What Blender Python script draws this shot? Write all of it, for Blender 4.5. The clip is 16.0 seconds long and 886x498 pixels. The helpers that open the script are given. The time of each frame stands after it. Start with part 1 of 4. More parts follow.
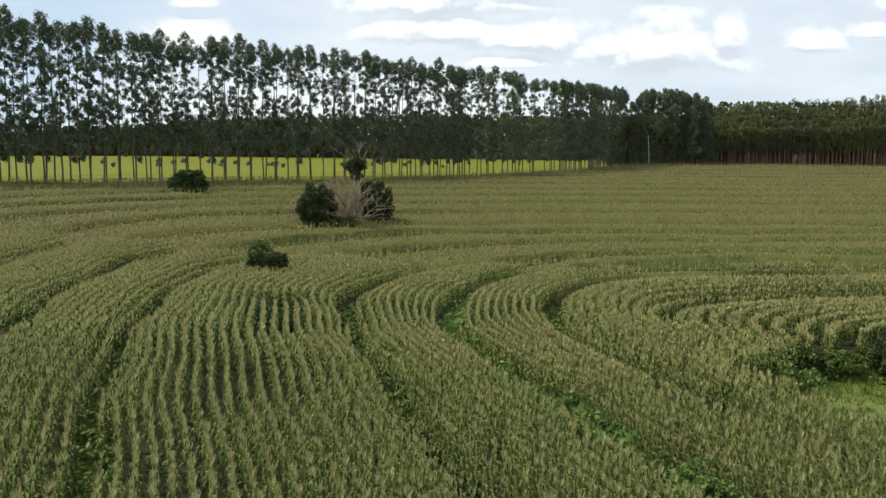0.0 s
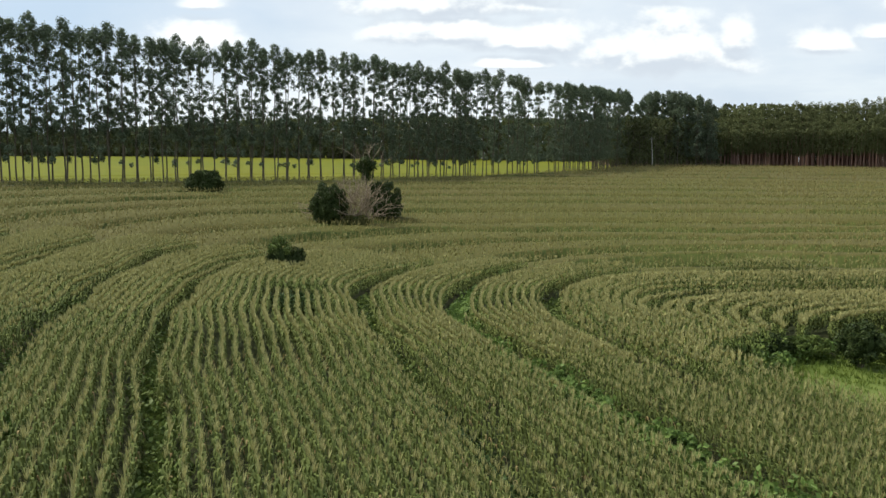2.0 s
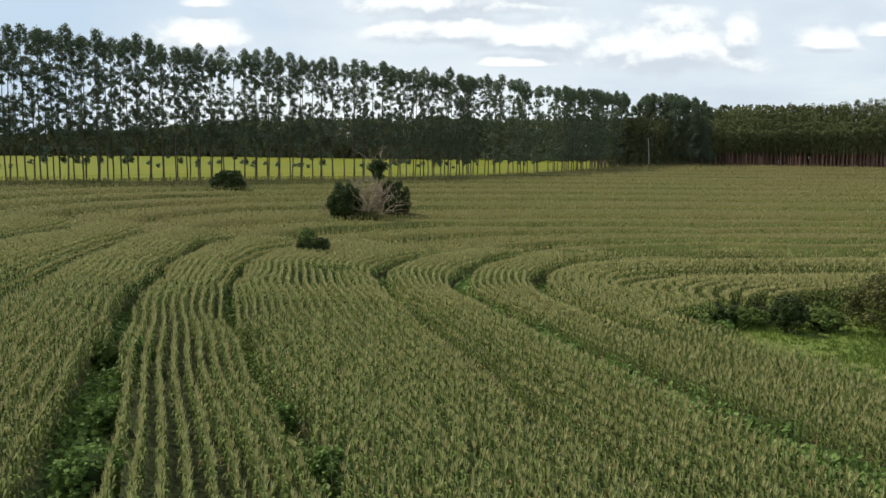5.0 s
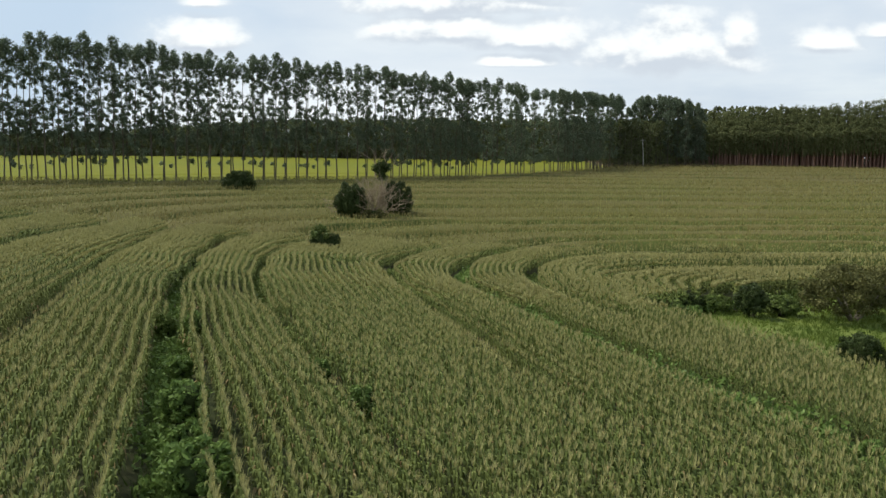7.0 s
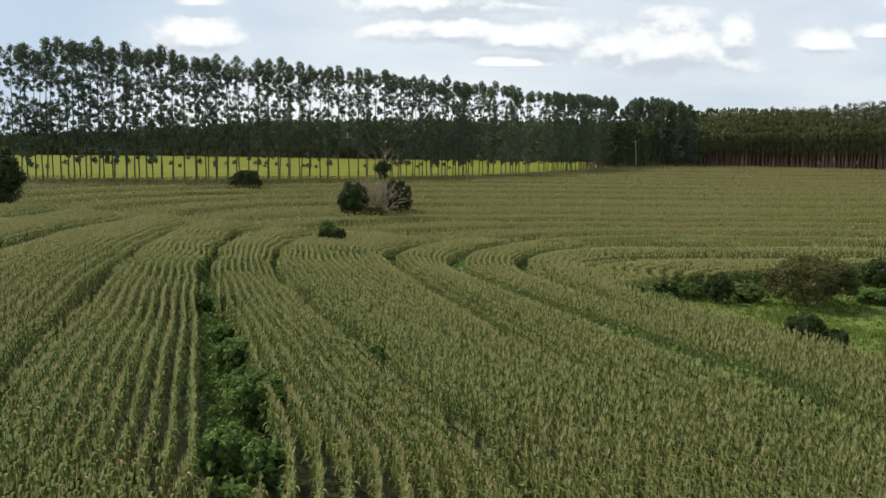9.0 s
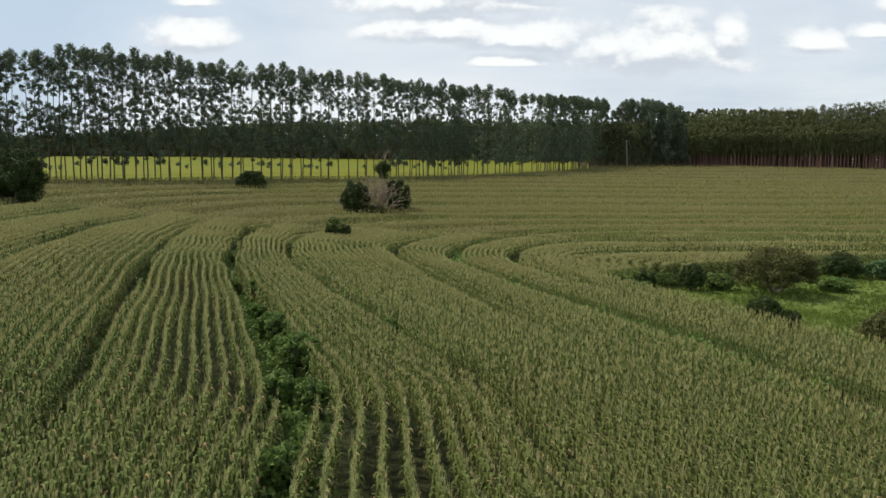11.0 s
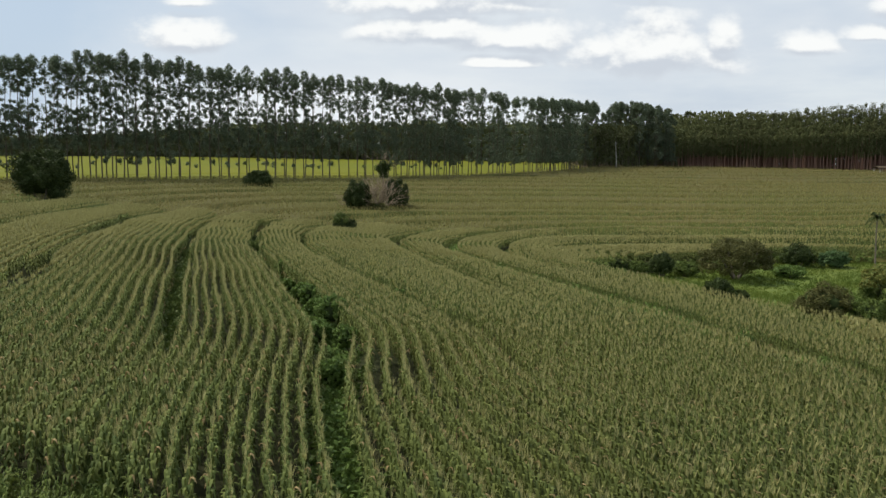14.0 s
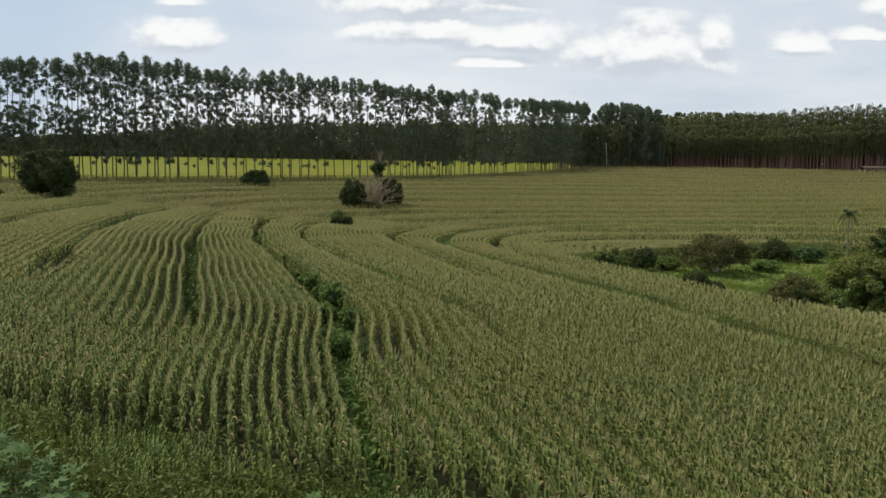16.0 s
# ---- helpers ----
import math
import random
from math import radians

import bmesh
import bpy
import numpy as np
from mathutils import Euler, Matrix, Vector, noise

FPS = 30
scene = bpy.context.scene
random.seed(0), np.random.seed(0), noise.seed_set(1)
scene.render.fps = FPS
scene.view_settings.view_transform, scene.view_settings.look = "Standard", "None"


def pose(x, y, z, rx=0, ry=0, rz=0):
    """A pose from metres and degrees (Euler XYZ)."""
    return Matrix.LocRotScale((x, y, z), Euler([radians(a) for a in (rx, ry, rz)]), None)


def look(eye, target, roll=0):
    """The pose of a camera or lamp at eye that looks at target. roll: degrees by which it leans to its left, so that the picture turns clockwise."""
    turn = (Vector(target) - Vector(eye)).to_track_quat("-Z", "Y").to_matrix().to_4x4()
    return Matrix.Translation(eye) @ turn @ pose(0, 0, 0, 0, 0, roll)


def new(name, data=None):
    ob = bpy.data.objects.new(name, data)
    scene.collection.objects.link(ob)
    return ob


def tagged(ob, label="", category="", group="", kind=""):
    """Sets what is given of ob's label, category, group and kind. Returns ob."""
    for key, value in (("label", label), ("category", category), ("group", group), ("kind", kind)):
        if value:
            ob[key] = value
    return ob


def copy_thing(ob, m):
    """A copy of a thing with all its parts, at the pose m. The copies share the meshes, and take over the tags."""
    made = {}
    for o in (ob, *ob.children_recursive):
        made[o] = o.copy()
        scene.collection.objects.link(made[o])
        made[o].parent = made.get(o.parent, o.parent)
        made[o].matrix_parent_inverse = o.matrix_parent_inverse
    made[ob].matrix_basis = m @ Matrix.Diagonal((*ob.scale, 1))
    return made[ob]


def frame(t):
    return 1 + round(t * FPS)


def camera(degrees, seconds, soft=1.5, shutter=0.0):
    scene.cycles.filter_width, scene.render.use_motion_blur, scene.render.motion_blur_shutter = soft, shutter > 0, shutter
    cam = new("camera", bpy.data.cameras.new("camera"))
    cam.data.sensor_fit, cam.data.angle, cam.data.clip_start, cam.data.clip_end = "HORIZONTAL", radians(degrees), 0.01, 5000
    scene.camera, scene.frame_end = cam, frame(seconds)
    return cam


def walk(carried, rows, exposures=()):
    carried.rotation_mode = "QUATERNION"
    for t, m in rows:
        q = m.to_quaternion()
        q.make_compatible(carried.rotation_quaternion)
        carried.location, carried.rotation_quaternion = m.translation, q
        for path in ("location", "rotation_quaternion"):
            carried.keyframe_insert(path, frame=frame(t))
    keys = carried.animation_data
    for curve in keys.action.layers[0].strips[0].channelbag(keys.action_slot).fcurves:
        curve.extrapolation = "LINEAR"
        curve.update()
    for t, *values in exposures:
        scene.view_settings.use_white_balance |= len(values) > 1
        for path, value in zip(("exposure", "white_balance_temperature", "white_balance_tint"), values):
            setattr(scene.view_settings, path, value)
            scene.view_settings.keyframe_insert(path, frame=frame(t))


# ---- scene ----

cam = camera(58.0, 16.0)
PATH = [
    (0, (0.0, 0.0, 11.0), (-0.045, 1.99, 10.81), 0.3),
    (0.5, (-0.006, -0.848, 10.987), (-0.055, 1.142, 10.798), 0.3),
    (1, (0.019, -2.174, 10.982), (-0.033, -0.183, 10.794), 0.3),
    (1.5, (0.038, -3.714, 10.975), (-0.018, -1.724, 10.786), 0.4),
    (2, (0.081, -5.517, 10.975), (0.021, -3.526, 10.787), 0.4),
    (2.5, (0.109, -7.601, 11.013), (0.046, -5.611, 10.825), 0.4),
    (3, (0.164, -9.73, 11.045), (0.098, -7.74, 10.857), 0.4),
    (3.5, (0.214, -11.887, 11.067), (0.146, -9.897, 10.879), 0.4),
    (4, (0.234, -14.095, 11.103), (0.165, -12.105, 10.914), 0.4),
    (6.5, (0.259, -25.253, 11.381), (0.193, -23.263, 11.189), 0.5),
    (7, (0.28, -27.42, 11.425), (0.215, -25.43, 11.233), 0.5),
    (7.5, (0.365, -29.605, 11.439), (0.301, -27.616, 11.247), 0.5),
    (8, (0.412, -31.708, 11.444), (0.35, -29.719, 11.252), 0.5),
    (8.5, (0.447, -33.861, 11.443), (0.387, -31.871, 11.25), 0.5),
    (9, (0.475, -35.989, 11.4), (0.417, -33.999, 11.208), 0.6),
    (11.5, (0.151, -46.663, 11.448), (0.109, -44.673, 11.256), 0.5),
    (12, (0.147, -48.566, 11.397), (0.107, -46.576, 11.205), 0.6),
    (12.5, (0.071, -50.596, 11.323), (0.035, -48.605, 11.132), 0.6),
    (13, (0.056, -52.627, 11.264), (0.022, -50.637, 11.073), 0.6),
    (13.5, (0.016, -54.67, 11.227), (-0.015, -52.68, 11.035), 0.6),
    (14, (0.011, -56.764, 11.183), (-0.019, -54.773, 10.993), 0.6),
    (14.5, (0.002, -58.823, 11.137), (-0.026, -56.832, 10.943), 0.6),
    (15, (-0.006, -60.405, 11.096), (-0.03, -58.414, 10.905), 0.6),
    (15.5, (-0.011, -61.505, 11.042), (-0.029, -59.515, 10.852), 0.6),
    (16, (0.0, -62.066, 11.0), (-0.012, -60.075, 10.811), 0.6),
]
walk(cam, [(t, look(eye, target, roll)) for t, eye, target, roll in PATH], [(0, 0.19, 6450, 6), (4, 0.13, 6450, 6), (9, 0.06, 6490, 7), (16, -0.04, 6580, 8)])

# ---- sky and sun ----
world = bpy.data.worlds.new("sky")
scene.world = world
world.use_nodes = True
WT = world.node_tree


def wn(kind, *ins, operation="", data_type=""):
    n = WT.nodes.new(kind)
    if operation:
        n.operation = operation
    if data_type:
        n.data_type = data_type
    for i, v in enumerate(ins):
        if v is None:
            continue
        if isinstance(v, bpy.types.NodeSocket):
            WT.links.new(v, n.inputs[i])
        else:
            n.inputs[i].default_value = v
    return n


def wmath(op, a, b=None, c=None):
    return wn("ShaderNodeMath", a, b, c, operation=op).outputs[0]


def wramp(value, lo, hi):
    n = wn("ShaderNodeMapRange", value, lo, hi, 0.0, 1.0)
    n.interpolation_type = "SMOOTHSTEP"
    return n.outputs[0]


SUN_EL, SUN_AZ = radians(52), radians(-75)
sky = wn("ShaderNodeTexSky")
sky.sky_type, sky.sun_disc, sky.sun_elevation, sky.sun_rotation = "NISHITA", False, SUN_EL, SUN_AZ
sky.air_density, sky.dust_density = 1.2, 2.0
way = wn("ShaderNodeTexCoord").outputs["Generated"]
sep = wn("ShaderNodeSeparateXYZ", way)
flatz = wmath("ADD", wmath("MAXIMUM", sep.outputs[2], 0.0), 0.12)
dome = wn("ShaderNodeCombineXYZ", wmath("DIVIDE", sep.outputs[0], flatz), wmath("DIVIDE", sep.outputs[1], flatz), 0.0).outputs[0]
veil = wn("ShaderNodeTexNoise", dome, None, 0.55, 5.0, 0.6).outputs["Fac"]
front = wmath("MAXIMUM", sep.outputs[1], 0.05)
cu, cv = wmath("DIVIDE", sep.outputs[0], front), wmath("DIVIDE", sep.outputs[2], front)
# the heaped clouds: across, up, half width, half height
CLOUDS = [(0.235, 0.143, 0.115, 0.056), (0.175, 0.150, 0.05, 0.042), (0.322, 0.160, 0.026, 0.036), (-0.02, 0.168, 0.11, 0.030), (0.07, 0.160, 0.10, 0.030),
          (-0.03, 0.205, 0.14, 0.040), (0.055, 0.134, 0.055, 0.013), (0.425, 0.158, 0.055, 0.026), (0.50, 0.170, 0.05, 0.016),
          (-0.345, 0.158, 0.062, 0.034), (-0.33, 0.205, 0.03, 0.016), (0.33, 0.226, 0.17, 0.018), (0.08, 0.222, 0.10, 0.020), (0.56, 0.20, 0.06, 0.03)]


def cloud_depth(u, v):
    """How deep a direction lies in the nearest heap, with ragged edges."""
    heap = None
    for across, up, wide, tall in CLOUDS:
        du = wmath("DIVIDE", wmath("SUBTRACT", u, across), wide)
        dv = wmath("DIVIDE", wmath("SUBTRACT", v, up), tall)
        dv = wmath("MAXIMUM", dv, wmath("MULTIPLY", dv, -2.2))  # flat bases
        one = wmath("SUBTRACT", 1.0, wmath("SQRT", wmath("ADD", wmath("MULTIPLY", du, du), wmath("MULTIPLY", dv, dv))))
        heap = one if heap is None else wmath("MAXIMUM", heap, one)
    place = wn("ShaderNodeCombineXYZ", u, wmath("MULTIPLY", v, 1.5), 0.0).outputs[0]
    billow = wn("ShaderNodeTexNoise", place, None, 14.0, 8.0, 0.55).outputs["Fac"]
    return wmath("ADD", heap, wmath("MULTIPLY", wmath("SUBTRACT", billow, 0.5), 2.1))


depth = cloud_depth(cu, cv)
above = cloud_depth(cu, wmath("ADD", cv, 0.013))
relief = wramp(wmath("SUBTRACT", depth, above), -0.30, 0.34)
heap = wramp(depth, -0.22, 0.5)
halo = wmath("MULTIPLY", wramp(depth, -1.5, 0.3), 0.32)
shade = wramp(veil, 0.38, 0.66)
grey = wn("ShaderNodeMix", None, None, None, None, None, None, (5.9, 6.6, 7.7, 1), (7.4, 7.9, 8.5, 1), data_type="RGBA")
WT.links.new(shade, grey.inputs[0])
cover = wn("ShaderNodeMapRange", sep.outputs[2], 0.2, 0.6, 0.86, 0.42).outputs[0]
du = wmath("DIVIDE", wmath("ADD", cu, 0.50), 0.36)
dv = wmath("DIVIDE", wmath("SUBTRACT", cv, 0.14), 0.15)
clear = wramp(wmath("SUBTRACT", 1.0, wmath("SQRT", wmath("ADD", wmath("MULTIPLY", du, du), wmath("MULTIPLY", dv, dv)))), 0.0, 0.6)
open_sky = wn("ShaderNodeMix", clear, None, None, None, None, None, grey.outputs[2], (5.0, 6.05, 7.5, 1), data_type="RGBA")
hazed = wn("ShaderNodeMix", cover, None, None, None, None, None, sky.outputs[0], open_sky.outputs[2], data_type="RGBA")
hazed = wn("ShaderNodeMix", halo, None, None, None, None, None, hazed.outputs[2], (7.6, 7.85, 8.2, 1), data_type="RGBA")
pale = wmath("MULTIPLY", wramp(cv, 0.19, 0.07), wmath("MULTIPLY", wmath("MULTIPLY", wramp(cu, -0.56, -0.36), wramp(cu, 0.22, -0.05)), 0.75))
hazed = wn("ShaderNodeMix", pale, None, None, None, None, None, hazed.outputs[2], (8.1, 8.35, 8.65, 1), data_type="RGBA")
tops = wn("ShaderNodeMix", relief, None, None, None, None, None, (5.7, 6.15, 6.9, 1), (8.9, 9.0, 9.1, 1), data_type="RGBA")
lit = wn("ShaderNodeMix", heap, None, None, None, None, None, hazed.outputs[2], tops.outputs[2], data_type="RGBA")
WT.links.new(lit.outputs[2], WT.nodes["Background"].inputs[0])
WT.nodes["Background"].inputs[1].default_value = 0.110

sun = new("sun", bpy.data.lights.new("sun", "SUN"))
sun.data.energy, sun.data.angle, sun.data.color = 3.6, radians(5), (1.0, 0.95, 0.84)
sun.matrix_world = look(Vector((math.sin(SUN_AZ) * math.cos(SUN_EL), math.cos(SUN_AZ) * math.cos(SUN_EL), math.sin(SUN_EL))) * 80, (0, 0, 0))

# ---- materials ----


def material(name, dark, light, rough=0.7, through_light=0.0, grain=6.0, patch=0.05, patch_to=None, spec=0.14, island=True, bump=0.0):
    """A surface between two colours: by piece, by fine grain and by large patches."""
    m = bpy.data.materials.new(name)
    m.use_nodes = True
    t = m.node_tree
    p = t.nodes["Principled BSDF"]
    out = t.nodes["Material Output"]
    geo, tex = t.nodes.new("ShaderNodeNewGeometry"), t.nodes.new("ShaderNodeTexCoord")
    fine, wide = t.nodes.new("ShaderNodeTexNoise"), t.nodes.new("ShaderNodeTexNoise")
    fine.inputs["Scale"].default_value, wide.inputs["Scale"].default_value = grain, patch
    wide.inputs["Detail"].default_value = 5.0
    for n in (fine, wide):
        t.links.new(geo.outputs["Position"], n.inputs["Vector"])
    add = t.nodes.new("ShaderNodeMath")
    add.operation = "MULTIPLY_ADD"
    t.links.new(geo.outputs["Random Per Island"] if island else fine.outputs["Fac"], add.inputs[0])
    add.inputs[1].default_value = 0.7
    sub = t.nodes.new("ShaderNodeMath")
    sub.operation = "MULTIPLY_ADD"
    t.links.new(fine.outputs["Fac"], sub.inputs[0])
    sub.inputs[1].default_value, sub.inputs[2].default_value = 0.8, -0.25
    t.links.new(sub.outputs[0], add.inputs[2])
    mix = t.nodes.new("ShaderNodeMix")
    mix.data_type, mix.clamp_factor = "RGBA", True
    t.links.new(add.outputs[0], mix.inputs[0])
    mix.inputs[6].default_value, mix.inputs[7].default_value = (*dark, 1), (*light, 1)
    colour = mix.outputs[2]
    if patch_to:
        ramp = t.nodes.new("ShaderNodeMapRange")
        ramp.inputs[1].default_value, ramp.inputs[2].default_value = 0.42, 0.66
        t.links.new(wide.outputs["Fac"], ramp.inputs[0])
        two = t.nodes.new("ShaderNodeMix")
        two.data_type = "RGBA"
        half = t.nodes.new("ShaderNodeMath")
        half.operation = "MULTIPLY"
        half.inputs[1].default_value = 0.6
        t.links.new(ramp.outputs[0], half.inputs[0])
        t.links.new(half.outputs[0], two.inputs[0])
        t.links.new(colour, two.inputs[6])
        two.inputs[7].default_value = (*patch_to, 1)
        colour = two.outputs[2]
    t.links.new(colour, p.inputs["Base Color"])
    p.inputs["Roughness"].default_value = rough
    p.inputs["Specular IOR Level"].default_value = spec
    if bump:
        b = t.nodes.new("ShaderNodeBump")
        b.inputs["Strength"].default_value, b.inputs["Distance"].default_value = bump, 0.05
        t.links.new(fine.outputs["Fac"], b.inputs["Height"])
        t.links.new(b.outputs[0], p.inputs["Normal"])
    if through_light:
        tr, ms = t.nodes.new("ShaderNodeBsdfTranslucent"), t.nodes.new("ShaderNodeMixShader")
        t.links.new(colour, tr.inputs["Color"])
        ms.inputs[0].default_value = through_light
        t.links.new(p.outputs[0], ms.inputs[1])
        t.links.new(tr.outputs[0], ms.inputs[2])
        t.links.new(ms.outputs[0], out.inputs[0])
    return m


CORN_LEAF = material("corn_leaf", (0.054, 0.080, 0.024), (0.185, 0.218, 0.062), 0.68, 0.12, 2.0, 0.035, (0.150, 0.157, 0.047), spec=0.10)
CORN_TASSEL = material("corn_tassel", (0.322, 0.305, 0.122), (0.495, 0.463, 0.198), 0.8, 0.14, 2.0, 0.03, (0.41, 0.378, 0.165), spec=0.2)
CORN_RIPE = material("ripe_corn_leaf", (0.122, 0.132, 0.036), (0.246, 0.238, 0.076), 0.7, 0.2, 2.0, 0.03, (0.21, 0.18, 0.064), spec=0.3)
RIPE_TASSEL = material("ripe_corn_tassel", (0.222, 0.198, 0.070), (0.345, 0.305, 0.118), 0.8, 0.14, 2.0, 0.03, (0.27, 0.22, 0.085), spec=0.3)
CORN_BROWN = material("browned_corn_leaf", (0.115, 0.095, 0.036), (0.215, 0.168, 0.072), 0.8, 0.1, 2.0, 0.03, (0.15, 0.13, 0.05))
CORN_GREEN = material("green_corn_leaf", (0.06, 0.10, 0.024), (0.20, 0.25, 0.06), 0.55, 0.2, 2.0, 0.5, (0.10, 0.15, 0.035))
CORN_DRY = material("corn_dry_leaf", (0.22, 0.155, 0.07), (0.38, 0.29, 0.14), 0.8, 0.2)
SOIL = material("field_soil", (0.026, 0.030, 0.013), (0.054, 0.054, 0.024), 0.95, 0, 1.5, 0.06, (0.04, 0.055, 0.02), spec=0.1, island=False, bump=0.6)
CORN_TOP = material("corn_canopy", (0.044, 0.052, 0.011), (0.138, 0.124, 0.032), 0.85, 0, 3.2, 0.03, (0.115, 0.10, 0.034), island=False, bump=0.9)
CORN_INNER = material("corn_inner_leaf", (0.035, 0.05, 0.012), (0.11, 0.13, 0.03), 0.8, 0, 5.0, 0.04, (0.11, 0.12, 0.03), island=False, bump=0.9)
GRASS_SHEET = material("grass_ground", (0.085, 0.122, 0.024), (0.16, 0.19, 0.045), 0.9, 0, 0.8, 0.08, (0.09, 0.14, 0.025), island=False, bump=0.5)
GRASS_BLADE = material("grass_blade", (0.10, 0.150, 0.026), (0.21, 0.255, 0.053), 0.7, 0.3, 1.0, 0.12, (0.07, 0.12, 0.028), spec=0.1)
FURROW_GRASS = material("furrow_grass", (0.055, 0.09, 0.024), (0.14, 0.19, 0.052), 0.7, 0.2, 1.0, 0.2, (0.06, 0.10, 0.025))
PASTURE = material("ripe_pasture", (0.12, 0.122, 0.006), (0.18, 0.185, 0.011), 0.9, 0, 0.25, 0.02, (0.115, 0.14, 0.008), island=False)
WEED = material("weed_leaf", (0.088, 0.146, 0.037), (0.20, 0.285, 0.072), 0.5, 0.25, 3.0)
WEED_DARK = material("dark_weed_leaf", (0.028, 0.055, 0.018), (0.075, 0.115, 0.035), 0.5, 0.2, 3.0)
HEAD_WEED = material("headland_grass", (0.06, 0.082, 0.020), (0.17, 0.195, 0.048), 0.7, 0.2, 2.0, 0.35, (0.12, 0.15, 0.028))
CASTOR = material("castor_leaf", (0.05, 0.095, 0.028), (0.105, 0.17, 0.05), 0.6, 0.15, 3.0)
WEED_PALE = material("lobed_leaf", (0.06, 0.115, 0.04), (0.13, 0.20, 0.08), 0.5, 0.2, 3.0)
BUSH_DARK = material("dark_bush_leaf", (0.025, 0.041, 0.013), (0.075, 0.10, 0.03), 0.5, 0.12, 3.0, spec=0.12)
# shade inside bush crowns, put into a dark matte colour
CROWN_SHADE = material("crown_shade", (0.024, 0.036, 0.014), (0.06, 0.078, 0.028), 1.0, 0, 5.0, island=False, spec=0.0)
BUSH_MID = material("bush_leaf", (0.075, 0.12, 0.03), (0.19, 0.235, 0.062), 0.5, 0.2, 3.0, spec=0.12)
BUSH_WARM = material("flowering_leaf", (0.115, 0.13, 0.03), (0.22, 0.22, 0.056), 0.6, 0.2, 3.0, spec=0.12)
BUSH_OLIVE = material("olive_leaf", (0.066, 0.073, 0.026), (0.17, 0.162, 0.055), 0.6, 0.2, 3.0, spec=0.12)
TWIG = material("bare_twig", (0.22, 0.17, 0.115), (0.42, 0.34, 0.25), 0.9)
BARK = material("grey_bark", (0.10, 0.085, 0.065), (0.22, 0.19, 0.15), 0.9, 0, 2.0, 0.4)
GUM_BARK = material("eucalyptus_bark", (0.06, 0.052, 0.036), (0.16, 0.138, 0.10), 0.85, 0, 1.2, 0.3)
GUM_LEAF = material("eucalyptus_leaf", (0.074, 0.104, 0.062), (0.19, 0.23, 0.142), 0.55, 0.27, 1.0, spec=0.2)
WOODS_LEAF = material("woods_leaf", (0.09, 0.11, 0.045), (0.195, 0.215, 0.085), 0.6, 0.32, 0.6, 0.02, (0.055, 0.06, 0.026), spec=0.15)
YOUNG_LEAF = material("young_woods_leaf", (0.115, 0.132, 0.056), (0.20, 0.213, 0.086), 0.7, 0.3, 0.6, 0.02, (0.075, 0.08, 0.034), spec=0.15)
RED_BARK = material("red_brown_bark", (0.21, 0.12, 0.088), (0.34, 0.21, 0.16), 0.9, 0, 1.0)
LITTER = material("leaf_litter", (0.10, 0.055, 0.035), (0.22, 0.12, 0.085), 0.95, 0, 0.8, 0.1, (0.12, 0.08, 0.04), island=False)
POLE_PAINT = material("pale_concrete", (0.42, 0.40, 0.36), (0.58, 0.56, 0.52), 0.85, 0, 3.0, island=False)
ROOF = material("weathered_roof_sheet", (0.06, 0.045, 0.032), (0.10, 0.08, 0.06), 0.95, 0, 1.5, island=False, spec=0.08)

# ---- the lie of the land ----
# broad slope plus soft swells and dips, each 38 m wide
SWELL = [4.376, -1.127, 2.39, 1.596, 0.936, 0.764, -0.852, -3.274, 0.315, -0.846, 0.35, -2.418, 1.769, -1.023, -1.264, -2.758, -0.989, -1.503, -1.05, -1.11, 0.685, -1.817, -1.822, 1.169]
CENTRES = [(x, y) for y in (-60, -15, 30, 75, 120) for x in (-60, -15, 30, 75)]
CORN_H = 2.3


def ground_z(x, y):
    """Height of the soil; the corn's top lies 2.3 m above it."""
    x, y = np.clip(np.asarray(x, float), -160, 220), np.clip(np.asarray(y, float), -220, 520)
    z = SWELL[0] + SWELL[1] * x / 100 + SWELL[2] * y / 100 + SWELL[3] * np.maximum(y - 100, 0) / 100
    for (cx, cy), a in zip(CENTRES, SWELL[4:]):
        z = z + a * np.exp(-((x - cx) ** 2 + (y - cy) ** 2) / 2888.0)
    p, dip = sample(ROWS, x, y), 0.0
    for off, width, opens, _ in FURROWS:
        if width:
            dip = np.maximum(dip, np.exp(-(((p - off) / 1.5) ** 2)) * np.clip((y - opens) / 12, 0, 1))
    dip = dip * (1 - np.exp(-((x + 17.5) ** 2 + (y - 120) ** 2) / 80.0))
    return z - CORN_H - dip * np.interp(y, (0, 30, 60, 90, 120, 180, 340), (0.22, 0.7, 0.9, 1.2, 1.1, 0.9, 0.5)) * (y < 340) * (np.abs(x) < 200)


def gz(x, y):
    return float(ground_z(x, y))


